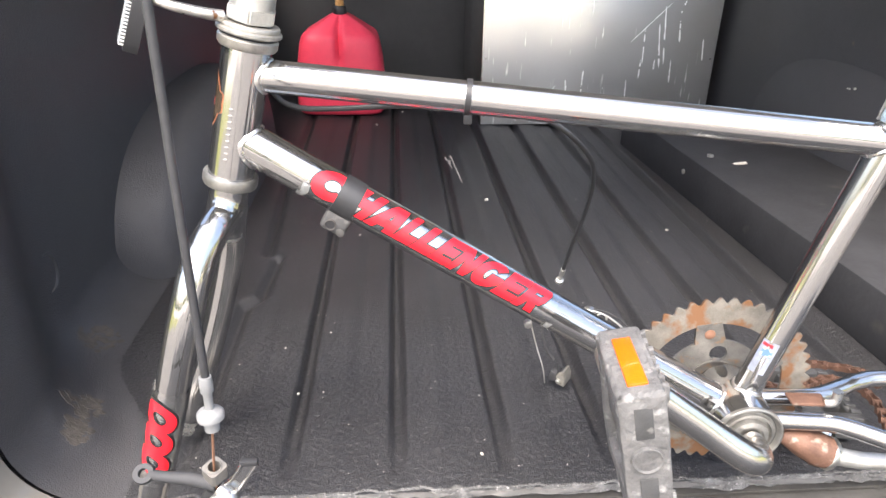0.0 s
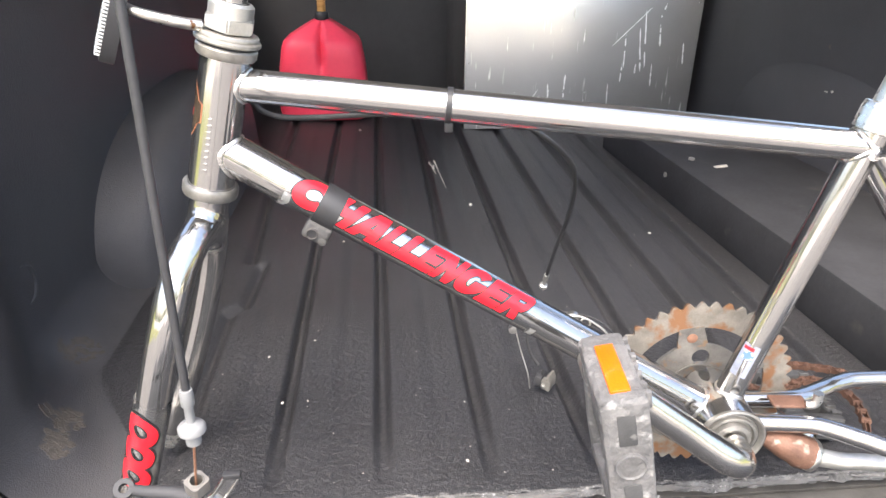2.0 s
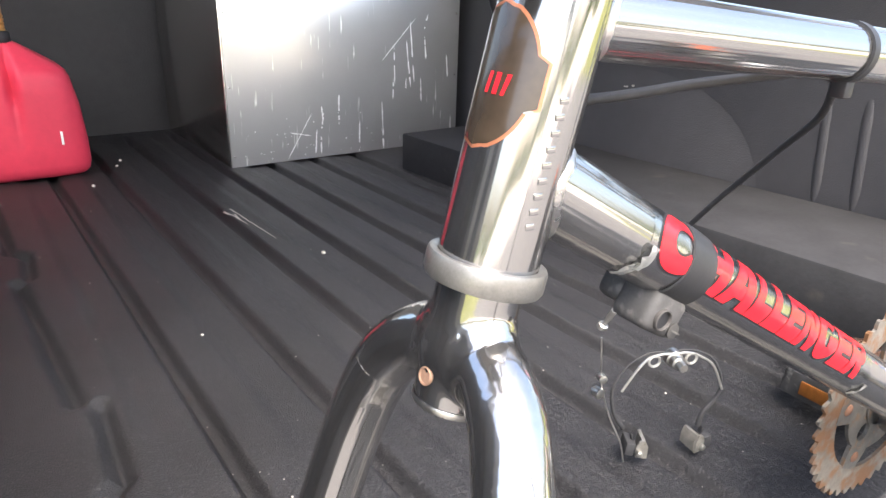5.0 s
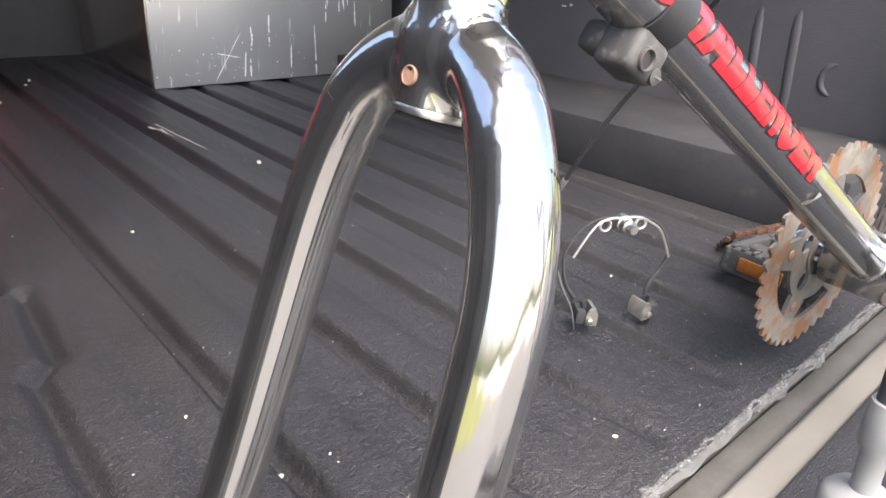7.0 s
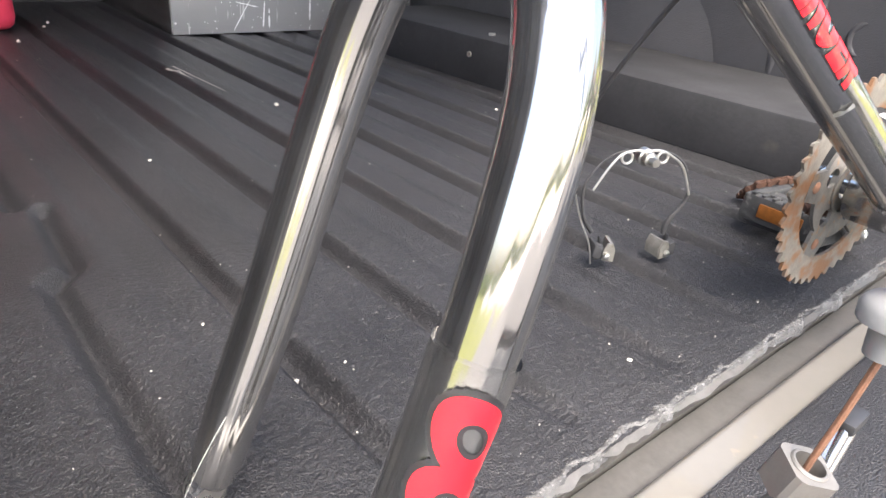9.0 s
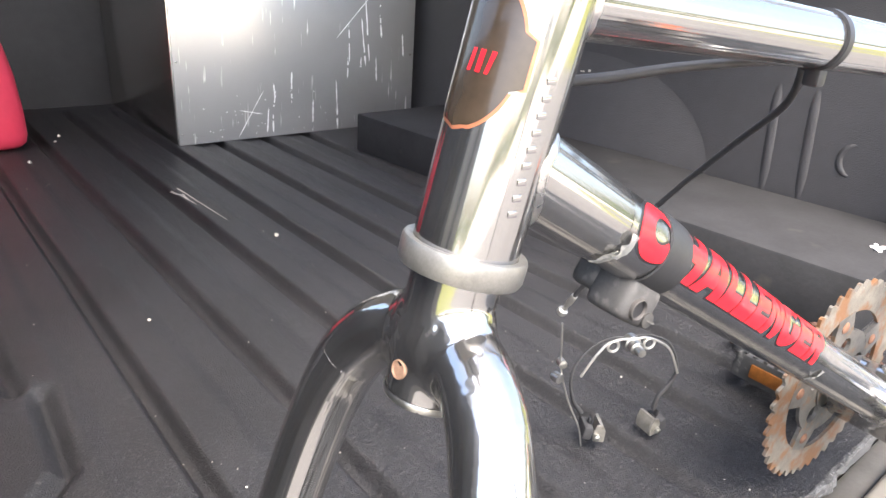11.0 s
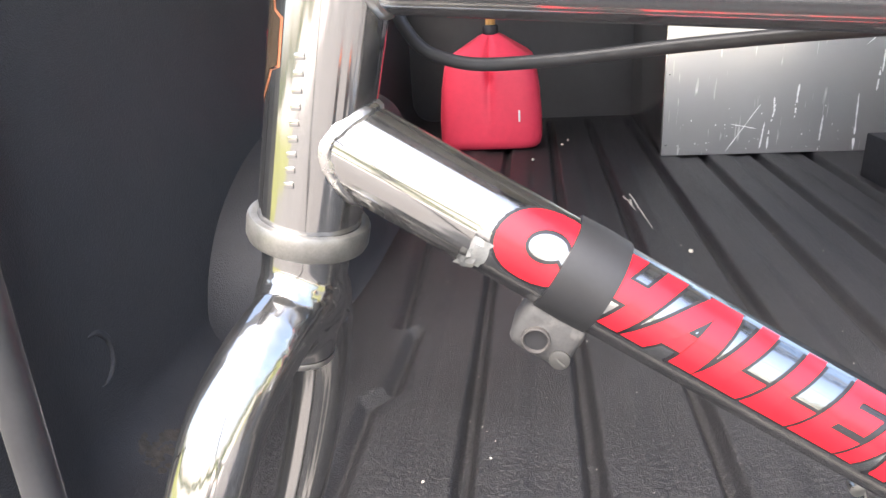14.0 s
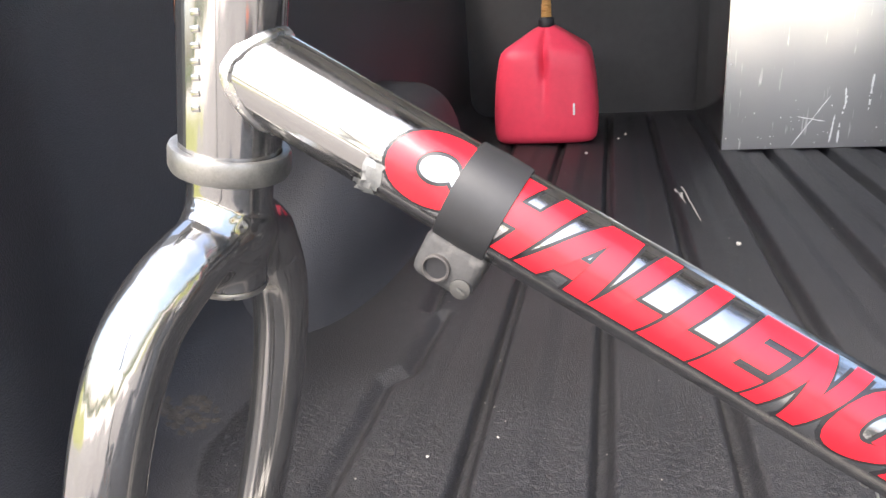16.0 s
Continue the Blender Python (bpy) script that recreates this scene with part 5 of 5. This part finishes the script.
rear = thing("rear_brake_cable", "black brake cable tied under the chrome top tube, looping down", "brake cable", LAID)
bm = B()
REAR = [(0.025, 0.030, 1.30), (0.030, 0.034, 1.25), (0.048, 0.032, 1.204), (0.067, 0.030, 1.191), (0.100, 0.030, 1.190), (0.150, 0.027, 1.194), (0.207, 0.020, 1.197), (0.255, 0.030, 1.194), (0.284, 0.044, 1.178), (0.306, 0.062, 1.160), (0.327, 0.093, 1.135), (0.338, 0.117, 1.113), (0.346, 0.152, 1.076), (0.347, 0.188, 1.029), (0.343, 0.212, 0.989), (0.340, 0.238, 0.940)]
sweep(bm, REAR, 0.0024, 14)
part("housing", bm, RUBBER, rear)
bm = B()
lathe(bm, [(0.0, 0.0), (0.0032, 0.0), (0.0034, 0.012), (0.0025, 0.014), (0.0025, 0.022), (0.0052, 0.023), (0.0056, 0.027), (0.0042, 0.029), (0.0, 0.030)], axis(REAR[-1], Vector(REAR[-1]) - Vector(REAR[-2])), 18)
part("adjuster", bm, ZINC, rear, "grey ferrule and adjuster")

# rear caliper standing loose on the bed floor
CE, CN = Vector((0.906, -0.424, 0)), Vector((0.424, 0.906, 0))
cal_m = Matrix((( *CE, 0), (*CN, 0), (0, 0, 1, 0), (0, 0, 0, 1))).transposed()
cal_m = Matrix.Translation((0.222, 0.183, 0)) @ cal_m
cal = thing("rear_brake_caliper", "loose brake caliper with wire spring on the bed floor", "brake caliper", cal_m)
bm = B()
coil = [(-0.0200 + 0.0055 * math.cos(a), -0.004, 0.9125 + 0.0055 * math.sin(a)) for a in np.linspace(radians(90), radians(-270), 14)]
sweep(bm, [(0.0, -0.004, 0.9185), (-0.012, -0.004, 0.9195)] + coil + [(-0.026, -0.003, 0.915), (-0.0355, -0.002, 0.902), (-0.0465, 0.0, 0.879)], 0.0013, 8, 4)
part("spring", bm, BRIGHT_WIRE, cal, "bright wire spring")
bm = B()
coil = [(0.0180 + 0.0055 * math.cos(a), -0.004, 0.9125 + 0.0055 * math.sin(a)) for a in np.linspace(radians(90), radians(450), 14)]
sweep(bm, [(0.0, -0.004, 0.9185), (0.010, -0.004, 0.9195)] + coil + [(0.028, -0.003, 0.9135), (0.045, -0.002, 0.901), (0.0605, 0.0, 0.872)], 0.0013, 8, 4)
part("spring", bm, BRIGHT_WIRE, cal, "bright wire spring")
bm = B()
sweep(bm, [(0.002, 0.003, 0.918), (0.024, 0.004, 0.9165), (0.047, 0.004, 0.905), (0.061, 0.004, 0.880), (0.060, 0.004, 0.862), (0.047, 0.004, 0.842), (0.045, 0.004, 0.828)], [0.0009, 0.0010, 0.0012, 0.0016, 0.0020, 0.0026, 0.0028], 10)
part("arm", bm, BLACK_DULL, cal, "black curved brake arm")
bm = B()
sweep(bm, [(-0.002, 0.005, 0.9165), (-0.022, 0.006, 0.9150), (-0.042, 0.006, 0.902), (-0.053, 0.006, 0.878), (-0.048, 0.006, 0.850), (-0.036, 0.006, 0.832)], [0.0009, 0.0010, 0.0012, 0.0016, 0.0020, 0.0026], 10)
part("arm", bm, BLACK_DULL, cal, "black curved brake arm")
bm = B()
lathe(bm, [(0.0, -0.016), (0.0040, -0.016), (0.0046, -0.013), (0.0046, -0.008), (0.0068, -0.007), (0.0068, 0.0), (0.0085, 0.001), (0.0085, 0.009), (0.0, 0.010)], Matrix.Translation((0.0015, -0.004, 0.912)) @ pose(0, 0, 0, -90, 0, 0) @ pose(0, 0, 0), 20)
part("pivot_bolt", bm, STEEL, cal, "dull brass-coloured pivot bolt")
for x, z, o in ((-0.025, 0.8165, -1), (0.043, 0.8165, 1)):
    # a black block on the outside, a folded bright holder with its nut on the inside
    m = Matrix.Translation((x, 0, z)) @ Matrix.Diagonal((0.72 * o, 0.8, 0.72, 1)) @ pose(0, 0, 0, 0, -8, 12)
    bm = B()
    box(bm, (0.002, -0.013, -0.012), (0.015, 0.012, 0.008), 0.002, m)
    part("brake_pad", bm, BLACK_DULL, cal, "worn black brake pad")
    bm = B()
    prism(bm, [(-0.016, -0.011), (-0.001, -0.012), (0.002, 0.004), (-0.001, 0.013), (-0.007, 0.015), (-0.014, 0.006)], 0.003, m @ pose(0, -0.010, 0, 90, 0, 0))
    prism(bm, [(-0.017, -0.010), (-0.009, -0.011), (-0.005, 0.013), (-0.009, 0.014), (-0.015, 0.005)], 0.024, m @ pose(0, 0.013, 0.001, 90, 0, 0))
    bmesh.ops.recalc_face_normals(bm, faces=bm.faces[:])
    holder = part("pad_holder", bm, CUP, cal, "folded bright steel pad holder")
    bm = B()
    lathe(bm, [(0.0, -0.0055), (0.0028, -0.0055), (0.0046, -0.0045), (0.0046, 0.001)], m @ pose(-0.004, -0.0125, -0.004, -90, 0, 0), 6)
    part("nut", bm, STEEL, holder, "small steel nut")
    bm = B()
    box(bm, (0.001, -0.004, 0.004), (0.0045, 0.003, 0.019), 0.0012, m @ pose(0, 0, 0, 0, 18, 0))
    part("clip", bm, BLACK_PLASTIC, cal)
bm = B()
sweep(bm, [(-0.0745, 0.0, 0.940), (-0.0715, 0.0, 0.915), (-0.0690, -0.001, 0.890), (-0.058, -0.004, 0.855), (-0.046, -0.010, 0.828), (-0.041, -0.012, 0.806)], 0.0009, 8)
part("straddle_wire", bm, STEEL, cal, "thin bare wire")
bm = B()
lathe(bm, [(0.0, -0.006), (0.003, -0.006), (0.0042, -0.004), (0.0042, 0.004), (0.0, 0.005)], Matrix.Translation((-0.069, 0, 0.8965)) @ pose(0, 0, 0, 90, 0, 0), 16)
lathe(bm, [(0.0, -0.006), (0.003, -0.006), (0.0050, -0.004), (0.0050, 0.004), (0.0, 0.005)], Matrix.Translation((-0.0715, 0, 0.881)) @ pose(0, 0, 0, 90, 0, 20), 16)
part("wire_clamp", bm, STEEL, cal, "small steel wire clamp")

# ---- fuel can ----
can = thing("fuel_can", "red plastic fuel can with yellowed spout on the bed floor", "fuel can")
bm = B()
SECT = [(0.801, 0.118, 0.086, -0.174), (0.803, 0.126, 0.096, -0.174), (0.812, 0.134, 0.106, -0.174), (0.830, 0.138, 0.110, -0.174), (0.880, 0.1375, 0.110, -0.174), (0.960, 0.131, 0.108, -0.174), (0.990, 0.1255, 0.1065, -0.174), (1.020, 0.120, 0.105, -0.174),
        (1.036, 0.114, 0.101, -0.174), (1.046, 0.104, 0.094, -0.174), (1.070, 0.066, 0.064, -0.173), (1.090, 0.034, 0.040, -0.172), (1.096, 0.022, 0.026, -0.171), (1.099, 0.016, 0.018, -0.171)]
rings, N = [], 96
for z, hx, hy, cx in SECT:
    ring_pts = []
    for k in range(N):
        a = 2 * math.pi * k / N
        c, s = math.cos(a), math.sin(a)
        far = ((abs(c) / hx) ** 5.5 + (abs(s) / hy) ** 5.5) ** (-1 / 5.5)
        x, y = far * c, far * s
        if s < 0 and 0.93 < z < 1.09:
            y += 0.020 * math.exp(-(x / 0.009) ** 2) * min(1, (z - 0.93) / 0.06)
        ring_pts.append(bm.verts.new((cx + x, 1.685 + y, z)))
    rings.append(ring_pts)
for a, b in zip(rings, rings[1:]):
    for k in range(N):
        bm.faces.new((a[k], a[(k + 1) % N], b[(k + 1) % N], b[k]))
bm.faces.new(rings[0][::-1])
bm.faces.new(rings[-1])
part("body", bm, CAN_RED, can, smooth=60)
bm = B()
lathe(bm, [(0.0, 0.0), (0.020, 0.0), (0.021, 0.003), (0.021, 0.020), (0.018, 0.024), (0.0, 0.025)], Matrix.Translation((-0.171, 1.672, 1.094)), 24)
part("cap", bm, BLACK_PLASTIC, can, "black screw collar")
bm = B()
sweep(bm, [(-0.171, 1.672, 1.115), (-0.170, 1.672, 1.15), (-0.167, 1.670, 1.22), (-0.160, 1.666, 1.32)], [0.0135, 0.0115, 0.0105, 0.009], 18)
for k in range(5):
    lathe(bm, [(0.0125, -0.002), (0.0140, 0.0), (0.0125, 0.002)], Matrix.Translation((-0.1705, 1.672, 1.120 + k * 0.007)), 18)
part("spout", bm, SPOUT, can, "yellow-brown pouring spout")
bm = B()
box(bm, (-0.099, 1.5735, 0.878), (-0.094, 1.5760, 0.908), 0.0008)
part("label", bm, DRIP, can, "small pale mark")

# ---- aluminium box ----
alu = thing("aluminium_box", "scratched aluminium sheet metal box standing across the bed floor", "metal box")
SCR = ALU.copy()
SCR.name = "scratched_aluminium"
nt = SCR.node_tree
bsdf = nt.nodes["Principled BSDF"]
bsdf.inputs["Roughness"].default_value = 0.26
tc = nt.nodes.new("ShaderNodeTexCoord")


def streaks(scale, lo, hi, detail=3.0):
    mp = nt.nodes.new("ShaderNodeMapping")
    mp.inputs["Scale"].default_value = scale
    nt.links.new(tc.outputs["Object"], mp.inputs["Vector"])
    tx = nt.nodes.new("ShaderNodeTexNoise")
    tx.inputs["Scale"].default_value, tx.inputs["Detail"].default_value = 1.0, detail
    nt.links.new(mp.outputs[0], tx.inputs["Vector"])
    mr = nt.nodes.new("ShaderNodeMapRange")
    mr.inputs[1].default_value, mr.inputs[2].default_value = lo, hi
    nt.links.new(tx.outputs["Fac"], mr.inputs[0])
    return mr.outputs[0]


fine = streaks((130, 130, 10), 0.64, 0.70)
gate_noise = streaks((7, 7, 7), 0.48, 0.6)
mul = nt.nodes.new("ShaderNodeMath")
mul.operation = "MULTIPLY"
nt.links.new(fine, mul.inputs[0])
nt.links.new(gate_noise, mul.inputs[1])
old = bsdf.inputs["Base Color"].links[0].from_socket
mx = nt.nodes.new("ShaderNodeMix")
mx.data_type = "RGBA"
mx.inputs[7].default_value = (0.85, 0.84, 0.82, 1)
nt.links.new(mul.outputs[0], mx.inputs[0])
nt.links.new(old, mx.inputs[6])
nt.links.new(mx.outputs[2], bsdf.inputs["Base Color"])
sub = nt.nodes.new("ShaderNodeMath")
sub.operation = "SUBTRACT"
sub.inputs[0].default_value = 0.96
nt.links.new(mul.outputs[0], sub.inputs[1])
nt.links.new(sub.outputs[0], bsdf.inputs["Metallic"])
hazy(SCR, 0.5, 0.62, 1.2)
bm = B()
box(bm, (0.247, 1.479, FLOOR + 0.001), (0.942, 2.015, 1.30), 0.0015)
part("body", bm, ALU, alu)
bm = B()
box(bm, (0.250, 1.475, FLOOR + 0.001), (0.940, 1.4785, 1.30), 0.0008)
part("front_panel", bm, SCR, alu, "scratched front sheet")
DRIPS = [(0.549, 0.967, 0.547, 0.883), (0.504, 0.927, 0.493, 0.857), (0.493, 0.857, 0.493, 0.811), (0.482, 0.876, 0.476, 0.813), (0.681, 0.935, 0.686, 0.803), (0.610, 0.889, 0.608, 0.804), (0.809, 0.992, 0.812, 0.926), (0.760, 0.993, 0.759, 0.965),
         (0.718, 0.993, 0.717, 0.939), (0.760, 1.094, 0.775, 0.97), (0.772, 1.143, 0.787, 0.981), (0.820, 1.104, 0.826, 1.043), (0.897, 1.053, 0.903, 0.991), (0.720, 1.079, 0.723, 0.981), (0.497, 0.935, 0.500, 0.906), (0.831, 1.163, 0.819, 1.124)]
SCRAPES = [(0.469, 0.919, 0.398, 0.807), (0.405, 0.874, 0.464, 0.861), (0.790, 1.153, 0.681, 1.043)]
rng = random.Random(5)
for lines, wide, name, label in ((DRIPS, 0.0030, "drip_mark", "white dried drip marks"), (SCRAPES, 0.0015, "scrape", "fine pale scratches")):
    for x0, z0, x1, z1 in lines:
        bm = B()
        n, L, Q = 14, [], []
        side = Vector((z1 - z0, 0, x0 - x1)).normalized()
        for k in range(n + 1):
            a = k / n
            p = Vector((x0 + (x1 - x0) * a, 1.4746, z0 + (z1 - z0) * a)) + side * 0.0007 * noise.noise((x0 * 90, k * 0.5, 0))
            w = wide * (0.35 + 0.5 * rng.random() + (0.6 * a ** 6 if wide > 0.001 else 0)) * min(1, 6 * (1.02 - a), 6 * a + 0.2)
            L.append(bm.verts.new(p + side * w))
            Q.append(bm.verts.new(p - side * w))
        for k in range(n):
            if name == "scrape" or noise.noise((x0 * 50, k * 0.45, 3.0)) > -0.22:
                bm.faces.new((L[k], L[k + 1], Q[k + 1], Q[k]))
        part(name, bm, DRIP, alu, label)
bm = B()
for k in range(34):
    x, z, s = 0.27 + 0.42 * rng.random(), FLOOR + 0.012 + 0.11 * rng.random() ** 1.5, rng.uniform(0.0005, 0.0016)
    prism(bm, [(x + s * rng.uniform(0.5, 1.4) * math.cos(q), z + s * rng.uniform(0.5, 2.0) * math.sin(q)) for q in (2 * math.pi * j / 7 for j in range(7))], -0.0002, pose(0, 1.4748, 0) @ Matrix(((1, 0, 0, 0), (0, 0, 1, 0), (0, 1, 0, 0), (0, 0, 0, 1))))
tagged(part("spatter", bm, DRIP, alu), "dull white spatter", kind="stuff")
for x in (0.258, 0.928):
    for z in (0.827, 0.996, 1.165):
        bm = B()
        lathe(bm, [(0.0, -0.0014), (0.0018, -0.0010), (0.0026, 0.0)], Matrix.Translation((x, 1.4752, z)) @ pose(0, 0, 0, -90, 0, 0), 10)
        part("rivet", bm, ALU, alu)

# ---- marks and litter on the bed ----
def lump(name, p, size, material, label, category, flat=0.5, group="", seed=0):
    """A small uneven crumb."""
    bm = B()
    bmesh.ops.create_icosphere(bm, subdivisions=1, radius=1.0)
    r = random.Random(seed)
    for v in bm.verts:
        v.co *= r.uniform(0.7, 1.2)
        v.co = Vector((v.co.x * size[0], v.co.y * size[1], max(v.co.z, -0.6) * size[2]))
    ob = mesh_ob(name, bm, material, smooth=0)
    ob.matrix_world = Matrix.Translation((p[0], p[1], p[2] + 0.55 * size[2])) @ pose(0, 0, 0, 0, 0, r.uniform(0, 360))
    return tagged(ob, label, category, group)


CRUMBS = [(0.190, 0.858, 0.0055), (-0.062, 1.487, 0.006), (-0.077, 0.673, 0.0028), (0.085, 0.073, 0.0025), (-0.136, 0.204, 0.0030), (0.526, 0.678, 0.0035), (0.035, 1.682, 0.005), (0.016, 1.63, 0.005), (-0.165, 0.30, 0.002), (0.33, 0.25, 0.002)]
for k, (x, y, s) in enumerate(CRUMBS):
    lump("pebble", (x, y, FLOOR + floor_height(x, y)), (s, s * 0.8, s * 0.7), DEBRIS, "small pale crumb of grit on the bed floor", "grit", group="crumbs on the bed floor", seed=k)
rng = random.Random(11)
bm = B()
for k in range(130):
    x, y = rng.uniform(-0.30, 0.63), EDGE + 0.03 + 1.5 * rng.random() ** 1.8
    s = rng.uniform(0.0004, 0.0011)
    m = Matrix.Translation((x, y, FLOOR + floor_height(x, y) + s * 0.4)) @ pose(0, 0, 0, rng.uniform(0, 360), rng.uniform(0, 360), 0) @ Matrix.Diagonal((s * rng.uniform(0.7, 1.8), s, s * 0.6, 1))
    bmesh.ops.create_icosphere(bm, subdivisions=1, radius=1.0, matrix=m)
tagged(mesh_ob("grit", bm, DEBRIS, smooth=0), "scattered fine pale grit on the bed floor", "grit", kind="stuff")
bm = B()
for k in range(520):
    x, y = rng.uniform(-0.32, 0.60), EDGE + 0.003 + 0.030 * rng.random() ** 1.8
    if noise.noise((x * 16, 2.2, 0)) + 0.5 * rng.random() < 0.1:
        continue
    q = rng.uniform(0.0003, 0.0008)
    bmesh.ops.create_icosphere(bm, subdivisions=1, radius=1.0, matrix=Matrix.Translation((x, y, FLOOR + floor_height(x, y) + q * 0.4)) @ pose(0, 0, 0, rng.uniform(0, 360), 0, rng.uniform(0, 360)) @ Matrix.Diagonal((q * rng.uniform(0.7, 1.6), q, q * 0.6, 1)))
tagged(mesh_ob("liner_crumbs", bm, FRAY, smooth=0), "grey crumbs of torn liner along the open end", "grit", kind="stuff")

bm = B()
for (x0, y0, x1, y1, w) in ((0.134, 1.168, 0.146, 0.958, 0.0035), (0.120, 1.165, 0.131, 1.06, 0.0045), (0.130, 1.13, 0.128, 1.09, 0.006)):
    a, b = Vector((x0, y0, 0)), Vector((x1, y1, 0))
    d = (b - a).normalized()
    sd = Vector((-d.y, d.x, 0))
    L, R = [], []
    for k in range(15):
        t = k / 14
        ww = 0.32 * w * (1 - t) ** 0.5 * (0.6 + 0.4 * rng.random()) + 0.0006
        p = a.lerp(b, t) + sd * rng.uniform(-0.001, 0.001)
        for lst, q in ((L, p + sd * ww), (R, p - sd * ww)):
            lst.append(bm.verts.new((q.x, q.y, FLOOR + max(floor_height(q.x, q.y), floor_height(p.x, p.y)) + 0.0007)))
    for k in range(14):
        bm.faces.new((L[k], L[k + 1], R[k + 1], R[k]))
tagged(mesh_ob("scratch_mark", bm, DEBRIS, smooth=0), "pale scrape in the black bed liner", "scrape", kind="structure")


def bed_surface(x, y):
    xw, r = cove(y)
    if x >= xw + r:
        return FLOOR + floor_height(x, y)
    return FLOOR + r - math.sqrt(max(0.0, r * r - (xw + r - max(x, xw)) ** 2))


def stain(x, y, rx, ry, seed):
    r = random.Random(seed)
    bm = B()
    for k in range(70):
        a, d = r.uniform(0, 6.28), r.random() ** 0.7
        px, py, s = x + 1.2 * rx * d * math.cos(a), y + 1.2 * ry * d * math.sin(a), r.uniform(0.0022, 0.0065)
        z, e = bed_surface(px, py), 0.002
        up = Vector((bed_surface(px - e, py) - bed_surface(px + e, py), bed_surface(px, py - e) - bed_surface(px, py + e), 2 * e))
        prism(bm, [(s * r.uniform(0.6, 1.2) * math.cos(q), s * r.uniform(0.6, 1.2) * math.sin(q)) for q in (2 * math.pi * j / 9 for j in range(9))], 0.0005 + k * 0.000008, axis((px, py, z), up))
    return tagged(mesh_ob("dirt_patch", bm, DIRT, smooth=0), "patch of dried brown dirt on the bed liner", "dirt", kind="stuff")


stain(-0.420, 0.319, 0.020, 0.024, 1)
stain(-0.374, 0.155, 0.016, 0.022, 2)
stain(-0.362, 0.108, 0.010, 0.018, 3)


def hex_nut(p, r, m=Matrix()):
    bm = B()
    lathe(bm, [(0.55, -0.3), (1.0, -0.3), (1.0, 0.3), (0.55, 0.3), (0.55, -0.3)], Matrix.Diagonal((r, r, r, 1)), 6)
    ob = mesh_ob("nut", bm, ZINC, smooth=0)
    ob.matrix_world = Matrix.Translation(p) @ m
    return tagged(ob, "small loose steel nut", "nut", "loose nuts on the ledge")


hex_nut((0.679, 0.863, 0.8927), 0.0075)
hex_nut((0.6285, 0.872, 0.854), 0.006, pose(0, 0, 0, 0, 90, 0))
lump("wood_chip", (0.718, 0.806, 0.890), (0.022, 0.006, 0.005), DEBRIS, "pale splinter lying on the ledge", "splinter", seed=31)
bm = B()
rng = random.Random(8)
for k in range(9):
    dy, dz, q = rng.uniform(-0.014, 0.014), rng.uniform(-0.006, 0.006), rng.uniform(0.002, 0.005)
    prism(bm, [(dy + q * rng.uniform(0.5, 1.3) * math.cos(a), dz + q * rng.uniform(0.4, 0.9) * math.sin(a)) for a in (2 * math.pi * n / 8 for n in range(8))], 0.005 + 0.0001 * k, pose(0.961, 0.857, 1.036) @ Matrix(((0, 0, -1, 0), (1, 0, 0, 0), (0, 1, 0, 0), (0, 0, 0, 1))))
tagged(mesh_ob("scuff_mark", bm, DEBRIS, smooth=0), "small pale scuff in the bed wall", "scuff", kind="structure")
bm = B()
for k in range(9):
    q = rng.uniform(0.002, 0.0055)
    m = Matrix.Translation((0.806 + rng.uniform(-0.014, 0.014), 0.158 + rng.uniform(-0.008, 0.008), 0.8903 + q * 0.35)) @ pose(0, 0, 0, 0, 0, rng.uniform(0, 180)) @ Matrix.Diagonal((q * 1.4, q * 0.8, q * 0.6, 1))
    made = bmesh.ops.create_icosphere(bm, subdivisions=1, radius=1.0, matrix=m)
    for v in made["verts"]:
        v.co += Vector((rng.uniform(-1, 1), rng.uniform(-1, 1), 0.5 * rng.uniform(-1, 1))) * q * 0.25
tagged(mesh_ob("paper_scrap", bm, DRIP, smooth=0), "crumpled white scrap lying on the black ledge", "scrap")
